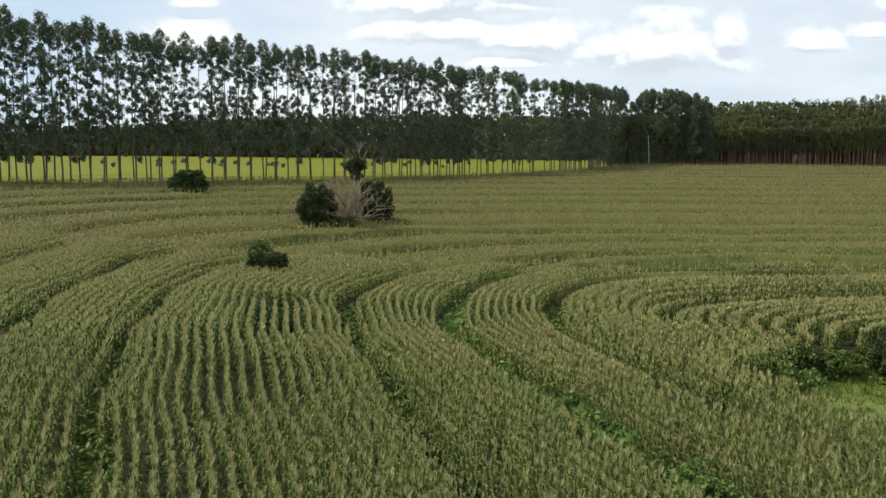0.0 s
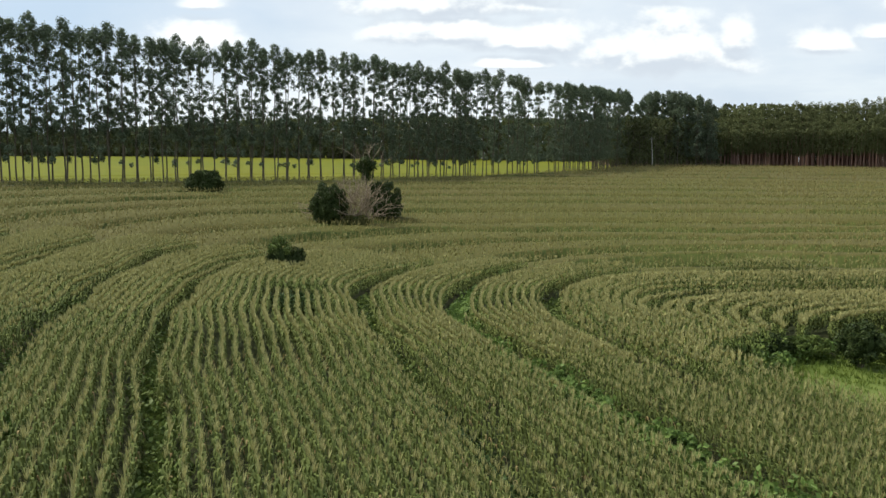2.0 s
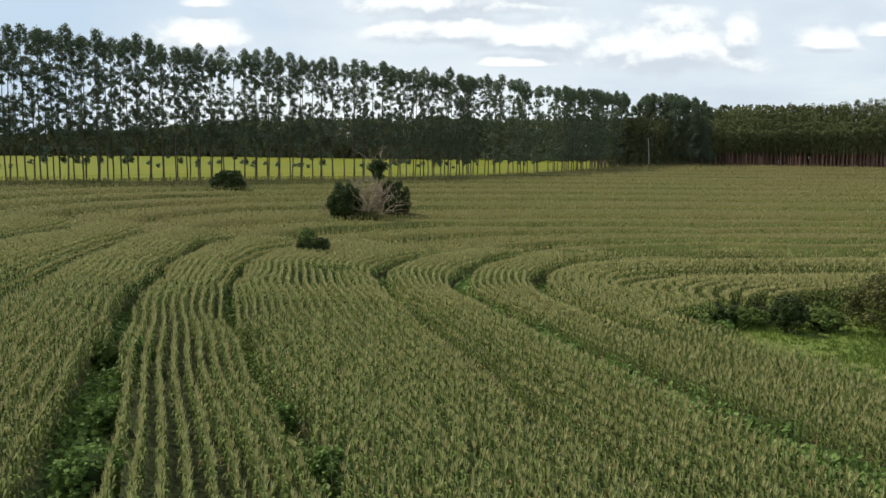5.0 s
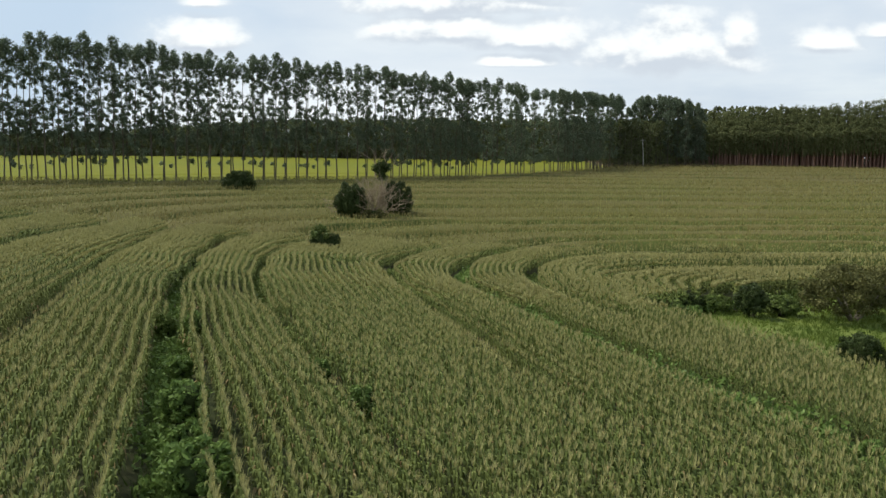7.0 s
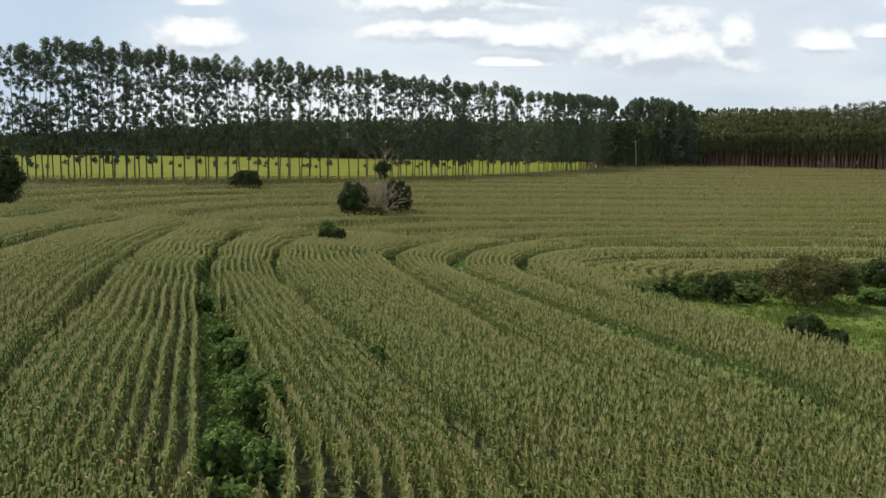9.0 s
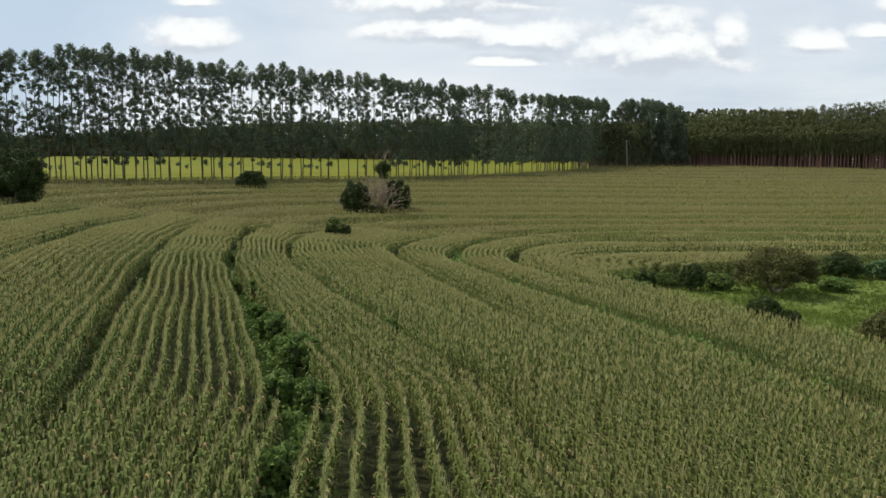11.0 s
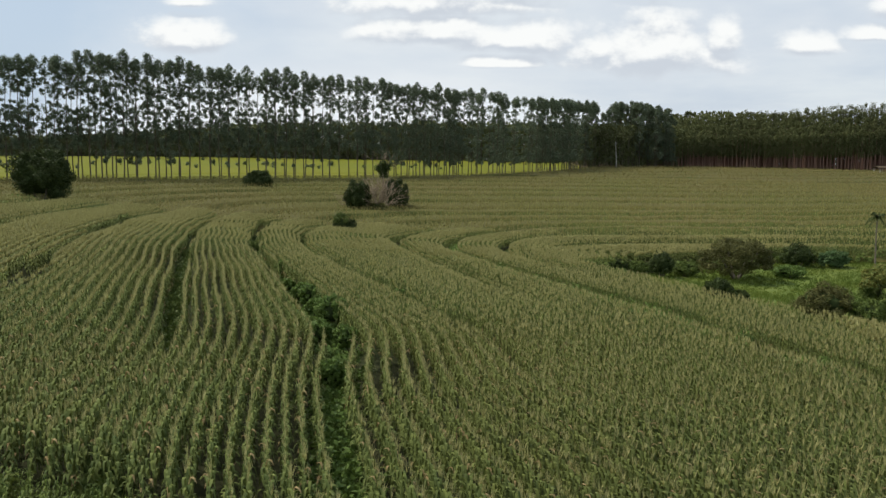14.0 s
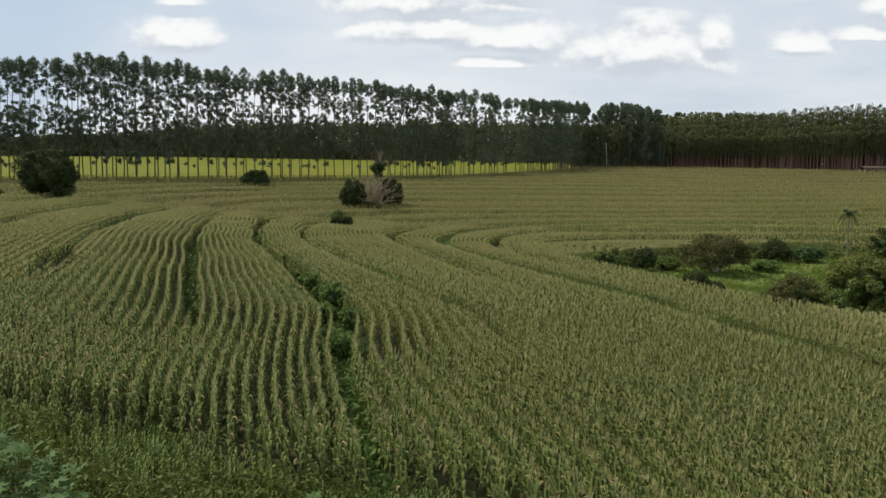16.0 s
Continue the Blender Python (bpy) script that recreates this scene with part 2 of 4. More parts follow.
# Contour furrows that the rows follow: offset number of the row line, width of the gap, where in y it opens, and its course.
FURROWS = [
    (-8.0, 1.3, 56, [(26, 29), (20, 38), (16, 48), (15, 58), (18, 66), (26, 71), (38, 73.5), (55, 73)]),
    (0.0, 2.0, 30, [(46, -24), (34, -2), (24, 14), (15.5, 31), (11, 42), (8.2, 50), (7, 60), (8.5, 70), (13, 77.5), (20, 81.5), (31, 83.5), (45, 82), (75, 76)]),
    (9.5, 2.6, -60, [(38, -35), (28, -18), (21, -3), (17.5, 8), (11.5, 20.5), (6.5, 32), (2.3, 43), (-0.6, 52), (-0.6, 63), (3, 76), (9, 84.5), (18, 91.3), (28, 93), (44, 91), (75, 85)]),
    (18.5, 1.8, 4, [(24, -32), (14, -12), (8, 2), (4, 14), (0.3, 27), (-3.7, 41), (-7, 53), (-8.9, 62), (-8, 71), (-3, 83), (5.6, 93), (13, 98.5), (25, 102), (38, 101.5), (60, 96)]),
    (31.5, 1.15, -20, [(9, -32), (2, -8), (-4.6, 6.9), (-9.2, 16.8), (-15, 31), (-19.5, 45), (-22.5, 60), (-23.5, 72), (-20, 85), (-11, 97), (1, 107), (15, 111), (38, 108), (66, 101)]),
    (40.5, 1.6, -60, [(-1, -44), (-3.1, -33.6), (-5.6, -21.5), (-9.3, -4), (-14.9, 12.3), (-20, 27), (-25, 44), (-29, 63), (-31, 78), (-27.5, 92), (-14, 110), (-2, 118), (15, 119.5), (39, 115), (70, 107)]),
    (49.5, 1.15, -20, [(-8, -42), (-13.2, -23), (-20.8, 1.8), (-27, 21), (-34, 46), (-39, 67), (-41, 83), (-37, 99), (-20, 117), (0, 126), (17, 129), (42, 124.5), (72, 115)]),
    (60.5, 2.4, -8, [(-21, -40), (-32, 2), (-40, 27), (-45, 48), (-48.5, 76), (-48, 98), (-40, 118), (-26, 130), (0, 139), (17, 141), (45, 136), (76, 126)]),
    (71.5, 2.6, 15, [(-36, -30), (-49, 25), (-56, 50), (-61, 78), (-58, 105), (-47, 123), (-28, 140), (0, 151), (20, 153), (50, 147)]),
    # farther terraces, which follow on from the last course
    (81.5, 2.8, 60, []), (92.0, 2.8, 60, []), (103.0, 3.0, 60, []), (114.5, 3.0, 60, []), (127.0, 3.2, 60, []), (140.0, 3.2, 60, []), (156.0, 3.4, 60, []),
]
knots = np.array([p for _, _, _, line in FURROWS for p in line], float)
values = np.array([off for off, _, _, line in FURROWS for _ in line], float)


def bend(d2):
    return 0.5 * d2 * np.log(d2 + 1e-9)


count = len(knots)
square = np.zeros((count + 3, count + 3))
square[:count, :count] = bend(((knots[:, None] - knots[None]) ** 2).sum(-1) / 1e4) + np.eye(count) * 2e-4
square[:count, count:] = np.c_[np.ones(count), knots / 100]
square[count:, :count] = square[:count, count:].T
weights = np.linalg.solve(square, np.r_[values, 0, 0, 0])
GX, GY, STEP = np.arange(-200, 261, 1.5), np.arange(-110, 401, 1.5), 1.5
gridx, gridy = np.meshgrid(GX, GY, indexing="ij")
ROWS = weights[count] + weights[count + 1] * gridx / 100 + weights[count + 2] * gridy / 100
for (kx, ky), w in zip(knots, weights):
    ROWS += w * bend(((gridx - kx) ** 2 + (gridy - ky) ** 2) / 1e4)
ROWS_X, ROWS_Y = np.gradient(ROWS, STEP)

# Whole numbers of corn rows lie between one furrow and the next.
PITCH = 0.78
LINE_AT = np.array([-80.0] + [f[0] for f in FURROWS] + [290.0])
ROW_AT = np.round(np.diff(LINE_AT) / PITCH)
ROW_AT[1:8] = (10, 11, 11, 21, 11, 13, 14)  # rows counted between the nearer furrows
ROW_AT = np.r_[0, np.cumsum(ROW_AT)]


def nearest_row(p):
    """The row line that lies nearest to each place on the field of offsets."""
    return np.interp(np.round(np.interp(p, LINE_AT, ROW_AT)), ROW_AT, LINE_AT)



def sample(field, x, y):
    x, y = np.asarray(x, float), np.asarray(y, float)
    i, j = (np.clip(x, GX[0], GX[-1] - 2) - GX[0]) / STEP, (np.clip(y, GY[0], GY[-1] - 2) - GY[0]) / STEP
    a, b = i.astype(int), j.astype(int)
    u, v = i - a, j - b
    return field[a, b] * (1 - u) * (1 - v) + field[a + 1, b] * u * (1 - v) + field[a, b + 1] * (1 - u) * v + field[a + 1, b + 1] * u * v


def inside(x, y, ring):
    hit = np.zeros(np.shape(x), bool)
    for (x0, y0), (x1, y1) in zip(ring, ring[1:] + ring[:1]):
        hit ^= ((y0 > y) != (y1 > y)) & (x < (x1 - x0) * (y - y0) / (y1 - y0 + 1e-12) + x0)
    return hit


HOLLOW = [(15.5, 45), (19, 38.5), (22, 34), (25, 27), (28, 19.5), (33, 12), (41, 7), (62, 1), (110, -10), (110, 62), (80, 66), (65, 67), (50, 67), (40, 63), (30, 57), (22, 51.5)]
TREE_LINE = [(-185, 90), (-140, 118), (-84, 153), (-48, 182), (-23, 197), (0, 217), (16, 240), (37, 270), (55, 308), (74, 360), (125, 384), (230, 400), (380, 430)]
HEADLAND = [(-60, -32), (-17.3, -32), (-10.4, -33.6), (-5, -36.8), (0, -37), (5, -42), (5, -140), (-60, -140)]


def behind_trees(x, y):
    xs, ys = zip(*TREE_LINE)
    return y > np.interp(x, xs, ys) - 1.0


def wave(x, y, size, seed=0.0):
    """Cheap rolling noise between -1 and 1."""
    a, b = x / size + seed, y / size - seed * 0.7
    return (np.sin(a + 1.7 * np.sin(b * 0.8)) + np.sin(b * 1.3 + 1.1 * np.sin(a * 1.2 + 2)) + np.sin((a + b) * 1.9 + seed) * 0.6) / 2.6


# ---- mesh helpers ----


def raw_mesh(name, verts, polys, mats, which=None, smooth=False):
    """A mesh from arrays of vertices and of three- or four-sided faces (all alike)."""
    verts, polys = np.asarray(verts, np.float32), np.asarray(polys, np.int32)
    me = bpy.data.meshes.new(name)
    n, k = polys.shape
    me.vertices.add(len(verts))
    me.vertices.foreach_set("co", verts.ravel())
    me.loops.add(n * k)
    me.loops.foreach_set("vertex_index", polys.ravel())
    me.polygons.add(n)
    me.polygons.foreach_set("loop_start", np.arange(n, dtype=np.int32) * k)
    for m in mats:
        me.materials.append(m)
    if which is not None:
        me.polygons.foreach_set("material_index", np.asarray(which, np.int32))
    if smooth:
        me.polygons.foreach_set("use_smooth", np.ones(n, bool))
    me.update(calc_edges=True)
    return me


def part(name, me, parent, label=""):
    ob = new(name, me)
    ob.parent = parent
    return tagged(ob, label)


def thing(name, x, y, z, label, category, group="", turn=0.0, size=1.0):
    ob = new(name)
    ob.matrix_basis = pose(x, y, z, 0, 0, turn) @ Matrix.Scale(size, 4)
    return tagged(ob, label, category, group)


def tube(points, radii, sides):
    """Vertices and triangles of a tapered limb along points."""
    points, verts, tris = [Vector(p) for p in points], [], []
    for i, (p, r) in enumerate(zip(points, radii)):
        along = (points[min(i + 1, len(points) - 1)] - points[max(i - 1, 0)]).normalized()
        side = along.orthogonal().normalized()
        other = along.cross(side)
        for k in range(sides):
            a = 2 * math.pi * k / sides
            verts.append(p + (side * math.cos(a) + other * math.sin(a)) * r)
    for i in range(len(points) - 1):
        for k in range(sides):
            a, b = i * sides + k, i * sides + (k + 1) % sides
            tris += [(a, b, b + sides), (a, b + sides, a + sides)]
    return np.array([v[:] for v in verts]), np.array(tris)


def merge(pieces):
    verts, faces, n = [], [], 0
    for v, f in pieces:
        verts.append(v)
        faces.append(f + n)
        n += len(v)
    return np.concatenate(verts), np.concatenate(faces)


def leaf_cloud(rng, centres, radii, per, size, slim=0.45, shell=0.5):
    """Loose leaves round each centre: quads bent nowhere but turned every way, denser towards the outside."""
    centres, radii = np.asarray(centres, float), np.asarray(radii, float)
    n = len(centres) * per
    d = rng.normal(size=(n, 3))
    d /= np.linalg.norm(d, axis=1)[:, None]
    far = (shell + (1 - shell) * rng.random(n)) ** 0.8
    mid = np.repeat(centres, per, 0) + d * far[:, None] * np.repeat(radii, per, 0)
    face = d + rng.normal(size=(n, 3)) * 0.7
    face /= np.linalg.norm(face, axis=1)[:, None]
    u = np.cross(face, rng.normal(size=(n, 3)))
    u /= np.linalg.norm(u, axis=1)[:, None] + 1e-9
    v = np.cross(face, u)
    s = (size * (0.6 + 0.8 * rng.random(n)))[:, None]
    quad = np.stack([mid - u * s, mid + v * s * slim, mid + u * s, mid - v * s * slim], 1)
    return quad.reshape(-1, 3), np.arange(n * 4).reshape(-1, 4)

# ---- ground ----


def axis(lo, hi, step, far):
    near = list(np.arange(lo, hi + 0.1, step))
    out, s = [], step
    while hi + sum(out) < far:
        s *= 1.35
        out.append(s)
    up = list(hi + np.cumsum(out))
    return np.array([lo - (u - hi) for u in up[::-1]] + near + up)


xs, ys = axis(-160, 200, 2.0, 2600), axis(-110, 320, 2.0, 2600)
mx, my = np.meshgrid(xs, ys, indexing="ij")
mz = ground_z(mx, my) + 0.06 * wave(mx, my, 1.3)
mz = mz - 0.35 * inside(mx, my, HOLLOW)
idx = np.arange(mx.size).reshape(mx.shape)
quads = np.stack([idx[:-1, :-1], idx[1:, :-1], idx[1:, 1:], idx[:-1, 1:]], -1).reshape(-1, 4)
cx, cy = (mx[:-1, :-1] + mx[1:, 1:]).ravel() / 2, (my[:-1, :-1] + my[1:, 1:]).ravel() / 2
kind = np.where(behind_trees(cx, cy - 2.0), np.where(cx > 72, 3, 2), np.where(inside(cx, cy, HOLLOW), 1, 0))
me = raw_mesh("ground", np.stack([mx, my, mz], -1).reshape(-1, 3), quads, [SOIL, GRASS_SHEET, PASTURE, LITTER], kind, True)
tagged(new("ground", me), kind="structure")

# ---- corn ----


def corn_plant(rng, leaves, detail, tall=2.15, sprays=None):
    """One plant: triangles and their material (0 leaf, 1 tassel, 2 dry leaf)."""
    v, t, m = [], [], []

    def add(points, tris, mat):
        n = len(v)
        v.extend(points)
        t.extend([tuple(i + n for i in tri) for tri in tris])
        m.extend([mat] * len(tris))

    if detail > 1:
        r = 0.014
        ring = [(r, 0), (-r / 2, r), (-r / 2, -r)]
        add([(*p, 0.2) for p in ring] + [(0, 0, tall)], [(0, 1, 3), (1, 2, 3), (2, 0, 3)], 0)
    for k in range(leaves):
        h = tall * (0.22 + 0.60 * (k + 0.5 * rng.random()) / leaves) if detail > 1 else tall * ((0.32 + 0.50 * (k + rng.random()) / leaves) if detail else (0.48 + 0.42 * (k + rng.random()) / leaves))
        a = math.pi * k + rng.normal() * ((1.0 if k < leaves // 3 else 0.36) if detail > 1 else (1.4 if k < 3 else 0.5))
        reach, rise, wide = 0.27 + 0.15 * rng.random(), 0.22 + 0.16 * rng.random(), (0.036 if sprays is None else 0.044, 0.055, 0.066)[2 - detail] + 0.010 * rng.random()
        if h > 0.55 * tall:
            reach, rise = reach * 0.8, rise * 1.05
        c, s = math.cos(a), math.sin(a)

        def at(u, z, w):
            return [(c * u - s * w, s * u + c * w, h + z), (c * u + s * w, s * u - c * w, h + z)]

        mat = 2 if rng.random() < (0.06 if detail > 1 and k < 3 else 0.015) else 0
        if detail > 1:
            pts = at(0.01, 0, wide * 0.5) + at(reach * 0.45, rise * 0.85, wide) + at(reach * 0.85, rise * 0.75, wide * 0.8) + at(reach * 1.15, rise * (0.35 - 0.8 * rng.random()), 0.004)[:1]
            add(pts, [(0, 1, 3), (0, 3, 2), (2, 3, 5), (2, 5, 4), (4, 5, 6)], mat)
        else:
            pts = at(0.01, 0, wide * 0.6) + at(reach * 0.6, rise, wide) + at(reach * 1.1, rise * 0.4, 0.01)[:1]
            add(pts, [(0, 1, 3), (0, 3, 2), (2, 3, 4)], mat)
    for k in range(sprays or (3, 6, 8)[detail]):
        a, lean, w = rng.random() * 6.3, (0.02 if k == 0 else 0.09 + 0.09 * rng.random()), (0.05, 0.070, 0.019 if sprays is None else 0.012)[detail]
        c, s = math.cos(a), math.sin(a)
        top = tall + (0.36 if k == 0 else 0.14 + 0.18 * rng.random())
        add([(-s * w, c * w, tall - 0.12), (s * w, -c * w, tall - 0.12), (c * lean, s * lean, top)], [(0, 1, 2)], 1)
    return np.array(v), np.array(t), np.array(m)


def plant_out(name, rng, kinds, x, y, grow, label, leaf=CORN_LEAF, tassel=CORN_TASSEL):
    """Sets a random plant at each place and joins them all into one mesh."""
    pick = rng.integers(len(kinds), size=len(x))
    V, T, M, n = [], [], [], 0
    z = ground_z(x, y)
    ahead = np.arctan2(sample(ROWS_X, x, y), -sample(ROWS_Y, x, y))
    ahead = np.where(inside(x, y, HEADLAND), rng.random(len(x)) * 6.283, ahead)
    for k, (v, t, m) in enumerate(kinds):
        at = np.nonzero(pick == k)[0]
        a, s = ahead[at] + (rng.random(len(at)) > 0.5) * math.pi + rng.normal(size=len(at)) * 0.12, grow[at] * (0.96 + 0.08 * rng.random(len(at)))
        lean = rng.normal(size=(len(at), 2)) * 0.018
        c, sn = np.cos(a)[:, None], np.sin(a)[:, None]
        px, py, pz = v[:, 0] * s[:, None], v[:, 1] * s[:, None], v[:, 2] * s[:, None]
        out = np.stack([c * px - sn * py + lean[:, :1] * pz + x[at, None], sn * px + c * py + lean[:, 1:] * pz + y[at, None], pz + z[at, None]], -1)
        V.append(out.reshape(-1, 3))
        T.append((t[None] + n + np.arange(len(at))[:, None, None] * len(v)).reshape(-1, 3))
        M.append(np.tile(m, len(at)))
        n += len(at) * len(v)
    me = raw_mesh(name, np.concatenate(V), np.concatenate(T), [leaf, tassel, CORN_DRY], np.concatenate(M))
    return tagged(new(name, me), label, "corn", kind="stuff")


def gap(x, y, pos, wider=0.0):
    """Whether a place lies in one of the open furrows or other bare spots."""
    free = np.zeros(len(x), bool)
    for off, width, opens, _ in FURROWS:
        if width:
            spread = (width + wider) * np.clip((y - opens) / 10, 0, 1)
            if off < 20:
                spread = spread * np.interp(y, (30, 44, 52, 66, 78, 90), (1.0, 0.9, 0.75, 0.85, 1.3, 1.8))
            if off == 9.5:
                spread = spread * np.interp(y, (-10, 20, 36), (0.72, 0.9, 1.0))
            if off == 18.5:
                spread = spread * np.interp(y, (8, 28, 42), (0.45, 0.75, 1.0))
            if 20 < off < 45:
                spread = spread * np.interp(y, (82, 104), (1.0, 1.7))
            if off > 45:
                spread = spread * (0.75 + 0.5 * wave(x, y, 13.0, off))
            if off == 40.5:
                spread = spread * np.interp(y, (-20, -9, -4, 12, 24), (0.62, 1.0, 1.55, 1.45, 1.0))
            free |= np.abs(pos - off + 0.18 * wave(x, y, 5.0, off)) < spread * (0.5 + 0.12 * wave(x, y, 3.0, off))
    free &= ~inside(x, y, HEADLAND)
    free |= ((x + 13.4) / 2.4) ** 2 + ((y - 57.2) / 2.6) ** 2 < 1.0
    free |= ((x + 30.5) / 2.2) ** 2 + ((y - 76) / 5.0) ** 2 < 1.0
    free |= ((x - 59.5) / 4.5) ** 2 + ((y - 116) / 1.4) ** 2 < 1.0
    return free


def in_rows(rng, x0, x1, y0, y1, dense, keep, stray=0.025):
    cell = dense**-0.5
    x, y = (a.ravel() for a in np.meshgrid(np.arange(x0, x1, cell), np.arange(y0, y1, cell)))
    x, y = x + cell * rng.random(len(x)) * 0.8, y + cell * rng.random(len(x)) * 0.8
    ok = keep(x, y)
    x, y = x[ok], y[ok]
    rows = ~inside(x, y, HEADLAND)
    for _ in range(2):
        p, gx, gy = sample(ROWS, x, y), sample(ROWS_X, x, y), sample(ROWS_Y, x, y)
        g2 = np.maximum(gx**2 + gy**2, 0.2)
        miss = (p - nearest_row(p)) / g2 * rows
        x, y = x - gx * miss, y - gy * miss
    loose = stray + 0.16 * np.clip(1.0 - sample(ROWS, x, y) / 3.0, 0, 1)  # uneven rows inside the innermost furrow
    x, y = x + rng.normal(size=len(x)) * loose, y + rng.normal(size=len(x)) * loose
    p = sample(ROWS, x, y)
    ok = ~gap(x, y, p) & ~inside(x, y, HOLLOW) & ~behind_trees(x, y) & keep(x, y)
    thin = np.where(inside(x, y, HEADLAND), 0.9, 1.0)
    ok &= rng.random(len(x)) < thin * (0.93 + 0.10 * wave(x, y, 2.2))
    return x[ok], y[ok]


def seen(x, y, spare=3.0):
    return np.abs(x) < 0.60 * (y + 62) + spare


def near(x, y):
    return seen(x, y) & (np.abs(x) < 30 + 0.15 * y) & (y < 40)


rng = np.random.default_rng(3)
kinds = [corn_plant(rng, 9, 2, 2.05 + 0.2 * rng.random()) for _ in range(10)]
x, y = in_rows(rng, -37, 37, -44, 40, 4.8, near)
head = inside(x, y, HEADLAND)
edge = y < -8 + 5 * wave(x, y, 4.0)
for here, sort, label in ((~head & ~edge, kinds, "ripening corn plants with tan tassels in curved rows"),
                          (~head & edge, [corn_plant(rng, 10, 2, 2.05 + 0.2 * rng.random(), 6) for _ in range(10)], "leafy green corn with thin tassels near the headland")):
    plant_out("corn_field", rng, sort, x[here], y[here], 0.99 + 0.04 * wave(x[here], y[here], 9.0), label)
x, y = np.r_[x[head], x[head] + 0.21], np.r_[y[head], y[head] - 0.2]
kinds = [tuple(a if a.ndim > 1 and a.dtype == float else a[m != 1] for a in (v, t, m)) for v, t, m in kinds]
plant_out("headland_corn", rng, kinds, x, y, 0.56 + 0.14 * wave(x, y, 1.9), "low stunted corn among weeds on the headland", CORN_GREEN)


def upland(x, y):
    return y > 86 + 6 * wave(x, y, 5.0) + 3 * wave(x, y, 1.1)


def middle(x, y):
    return seen(x, y) & (np.abs(x) < 56 + 3 * wave(x, y, 3.0)) & (y >= 0) & ~near(x, y) & ~upland(x, y)


kinds = [corn_plant(rng, 6, 1) for _ in range(10)]
x, y = in_rows(rng, -60, 60, 0, 97, 6.0, middle)
plant_out("corn_field", rng, kinds, x, y, 0.99 + 0.04 * wave(x, y, 9.0), "ripening corn in curved rows round the bend of the furrows")
kinds = [corn_plant(rng, 6, 1) for _ in range(8)]
x, y = in_rows(rng, -115, 125, -45, 97, 3.6, lambda x, y: seen(x, y) & ~near(x, y) & ~middle(x, y) & ~upland(x, y))
plant_out("corn_field", rng, kinds, x, y, 0.99 + 0.04 * wave(x, y, 9.0), "ripening corn in long rows curving round the hollow")
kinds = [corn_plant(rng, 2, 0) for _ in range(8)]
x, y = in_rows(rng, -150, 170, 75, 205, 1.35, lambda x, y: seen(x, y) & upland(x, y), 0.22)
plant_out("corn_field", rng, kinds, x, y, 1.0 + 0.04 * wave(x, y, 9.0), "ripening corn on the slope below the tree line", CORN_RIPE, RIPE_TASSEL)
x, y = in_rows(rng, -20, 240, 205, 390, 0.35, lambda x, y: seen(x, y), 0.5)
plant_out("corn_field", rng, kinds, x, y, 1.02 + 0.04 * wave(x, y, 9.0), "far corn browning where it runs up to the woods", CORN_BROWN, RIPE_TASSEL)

sx, sy = np.meshgrid(np.arange(-150, 240, 1.0), np.arange(-30, 392, 1.0), indexing="ij")
fx, fy = sx.ravel(), sy.ravel()
p = sample(ROWS, fx, fy)
bare = gap(fx, fy, p, 0.3)
low = inside(fx, fy, HOLLOW) | ((fy < 80) & (np.abs(fx) < np.where(fy > 1, 55.9, 29.8 + 0.15 * fy)))
sz = ground_z(fx, fy) + np.where(bare | low, -0.15, 0.4 + 0.25 * np.clip((fy - 20) / 60, 0, 1) + 0.8 * np.clip((fy - 84) / 14, 0, 1) + 0.06 * wave(fx, fy, 0.9) + 0.06 * wave(fx, fy, 2.3))
idx = np.arange(fx.size).reshape(sx.shape)
quads = np.stack([idx[:-1, :-1], idx[1:, :-1], idx[1:, 1:], idx[:-1, 1:]], -1).reshape(-1, 4)
qx, qy = fx[quads].mean(1), fy[quads].mean(1)
ok = ~bare[quads].all(1) & ((qy > 79) | (np.abs(qx) > np.where(qy > 1, 55.0, 29 + 0.15 * qy))) & seen(qx, qy, 6.0) & ~low[quads].all(1) & ~behind_trees(qx, qy)
me = raw_mesh("corn_field", np.stack([fx, fy, sz], -1), quads[ok], [CORN_TOP, CORN_INNER], bare[quads].any(1)[ok].astype(int), False)
tagged(new("corn_field", me), "close canopy of the far corn", "corn", kind="stuff")

# ---- eucalyptus ----


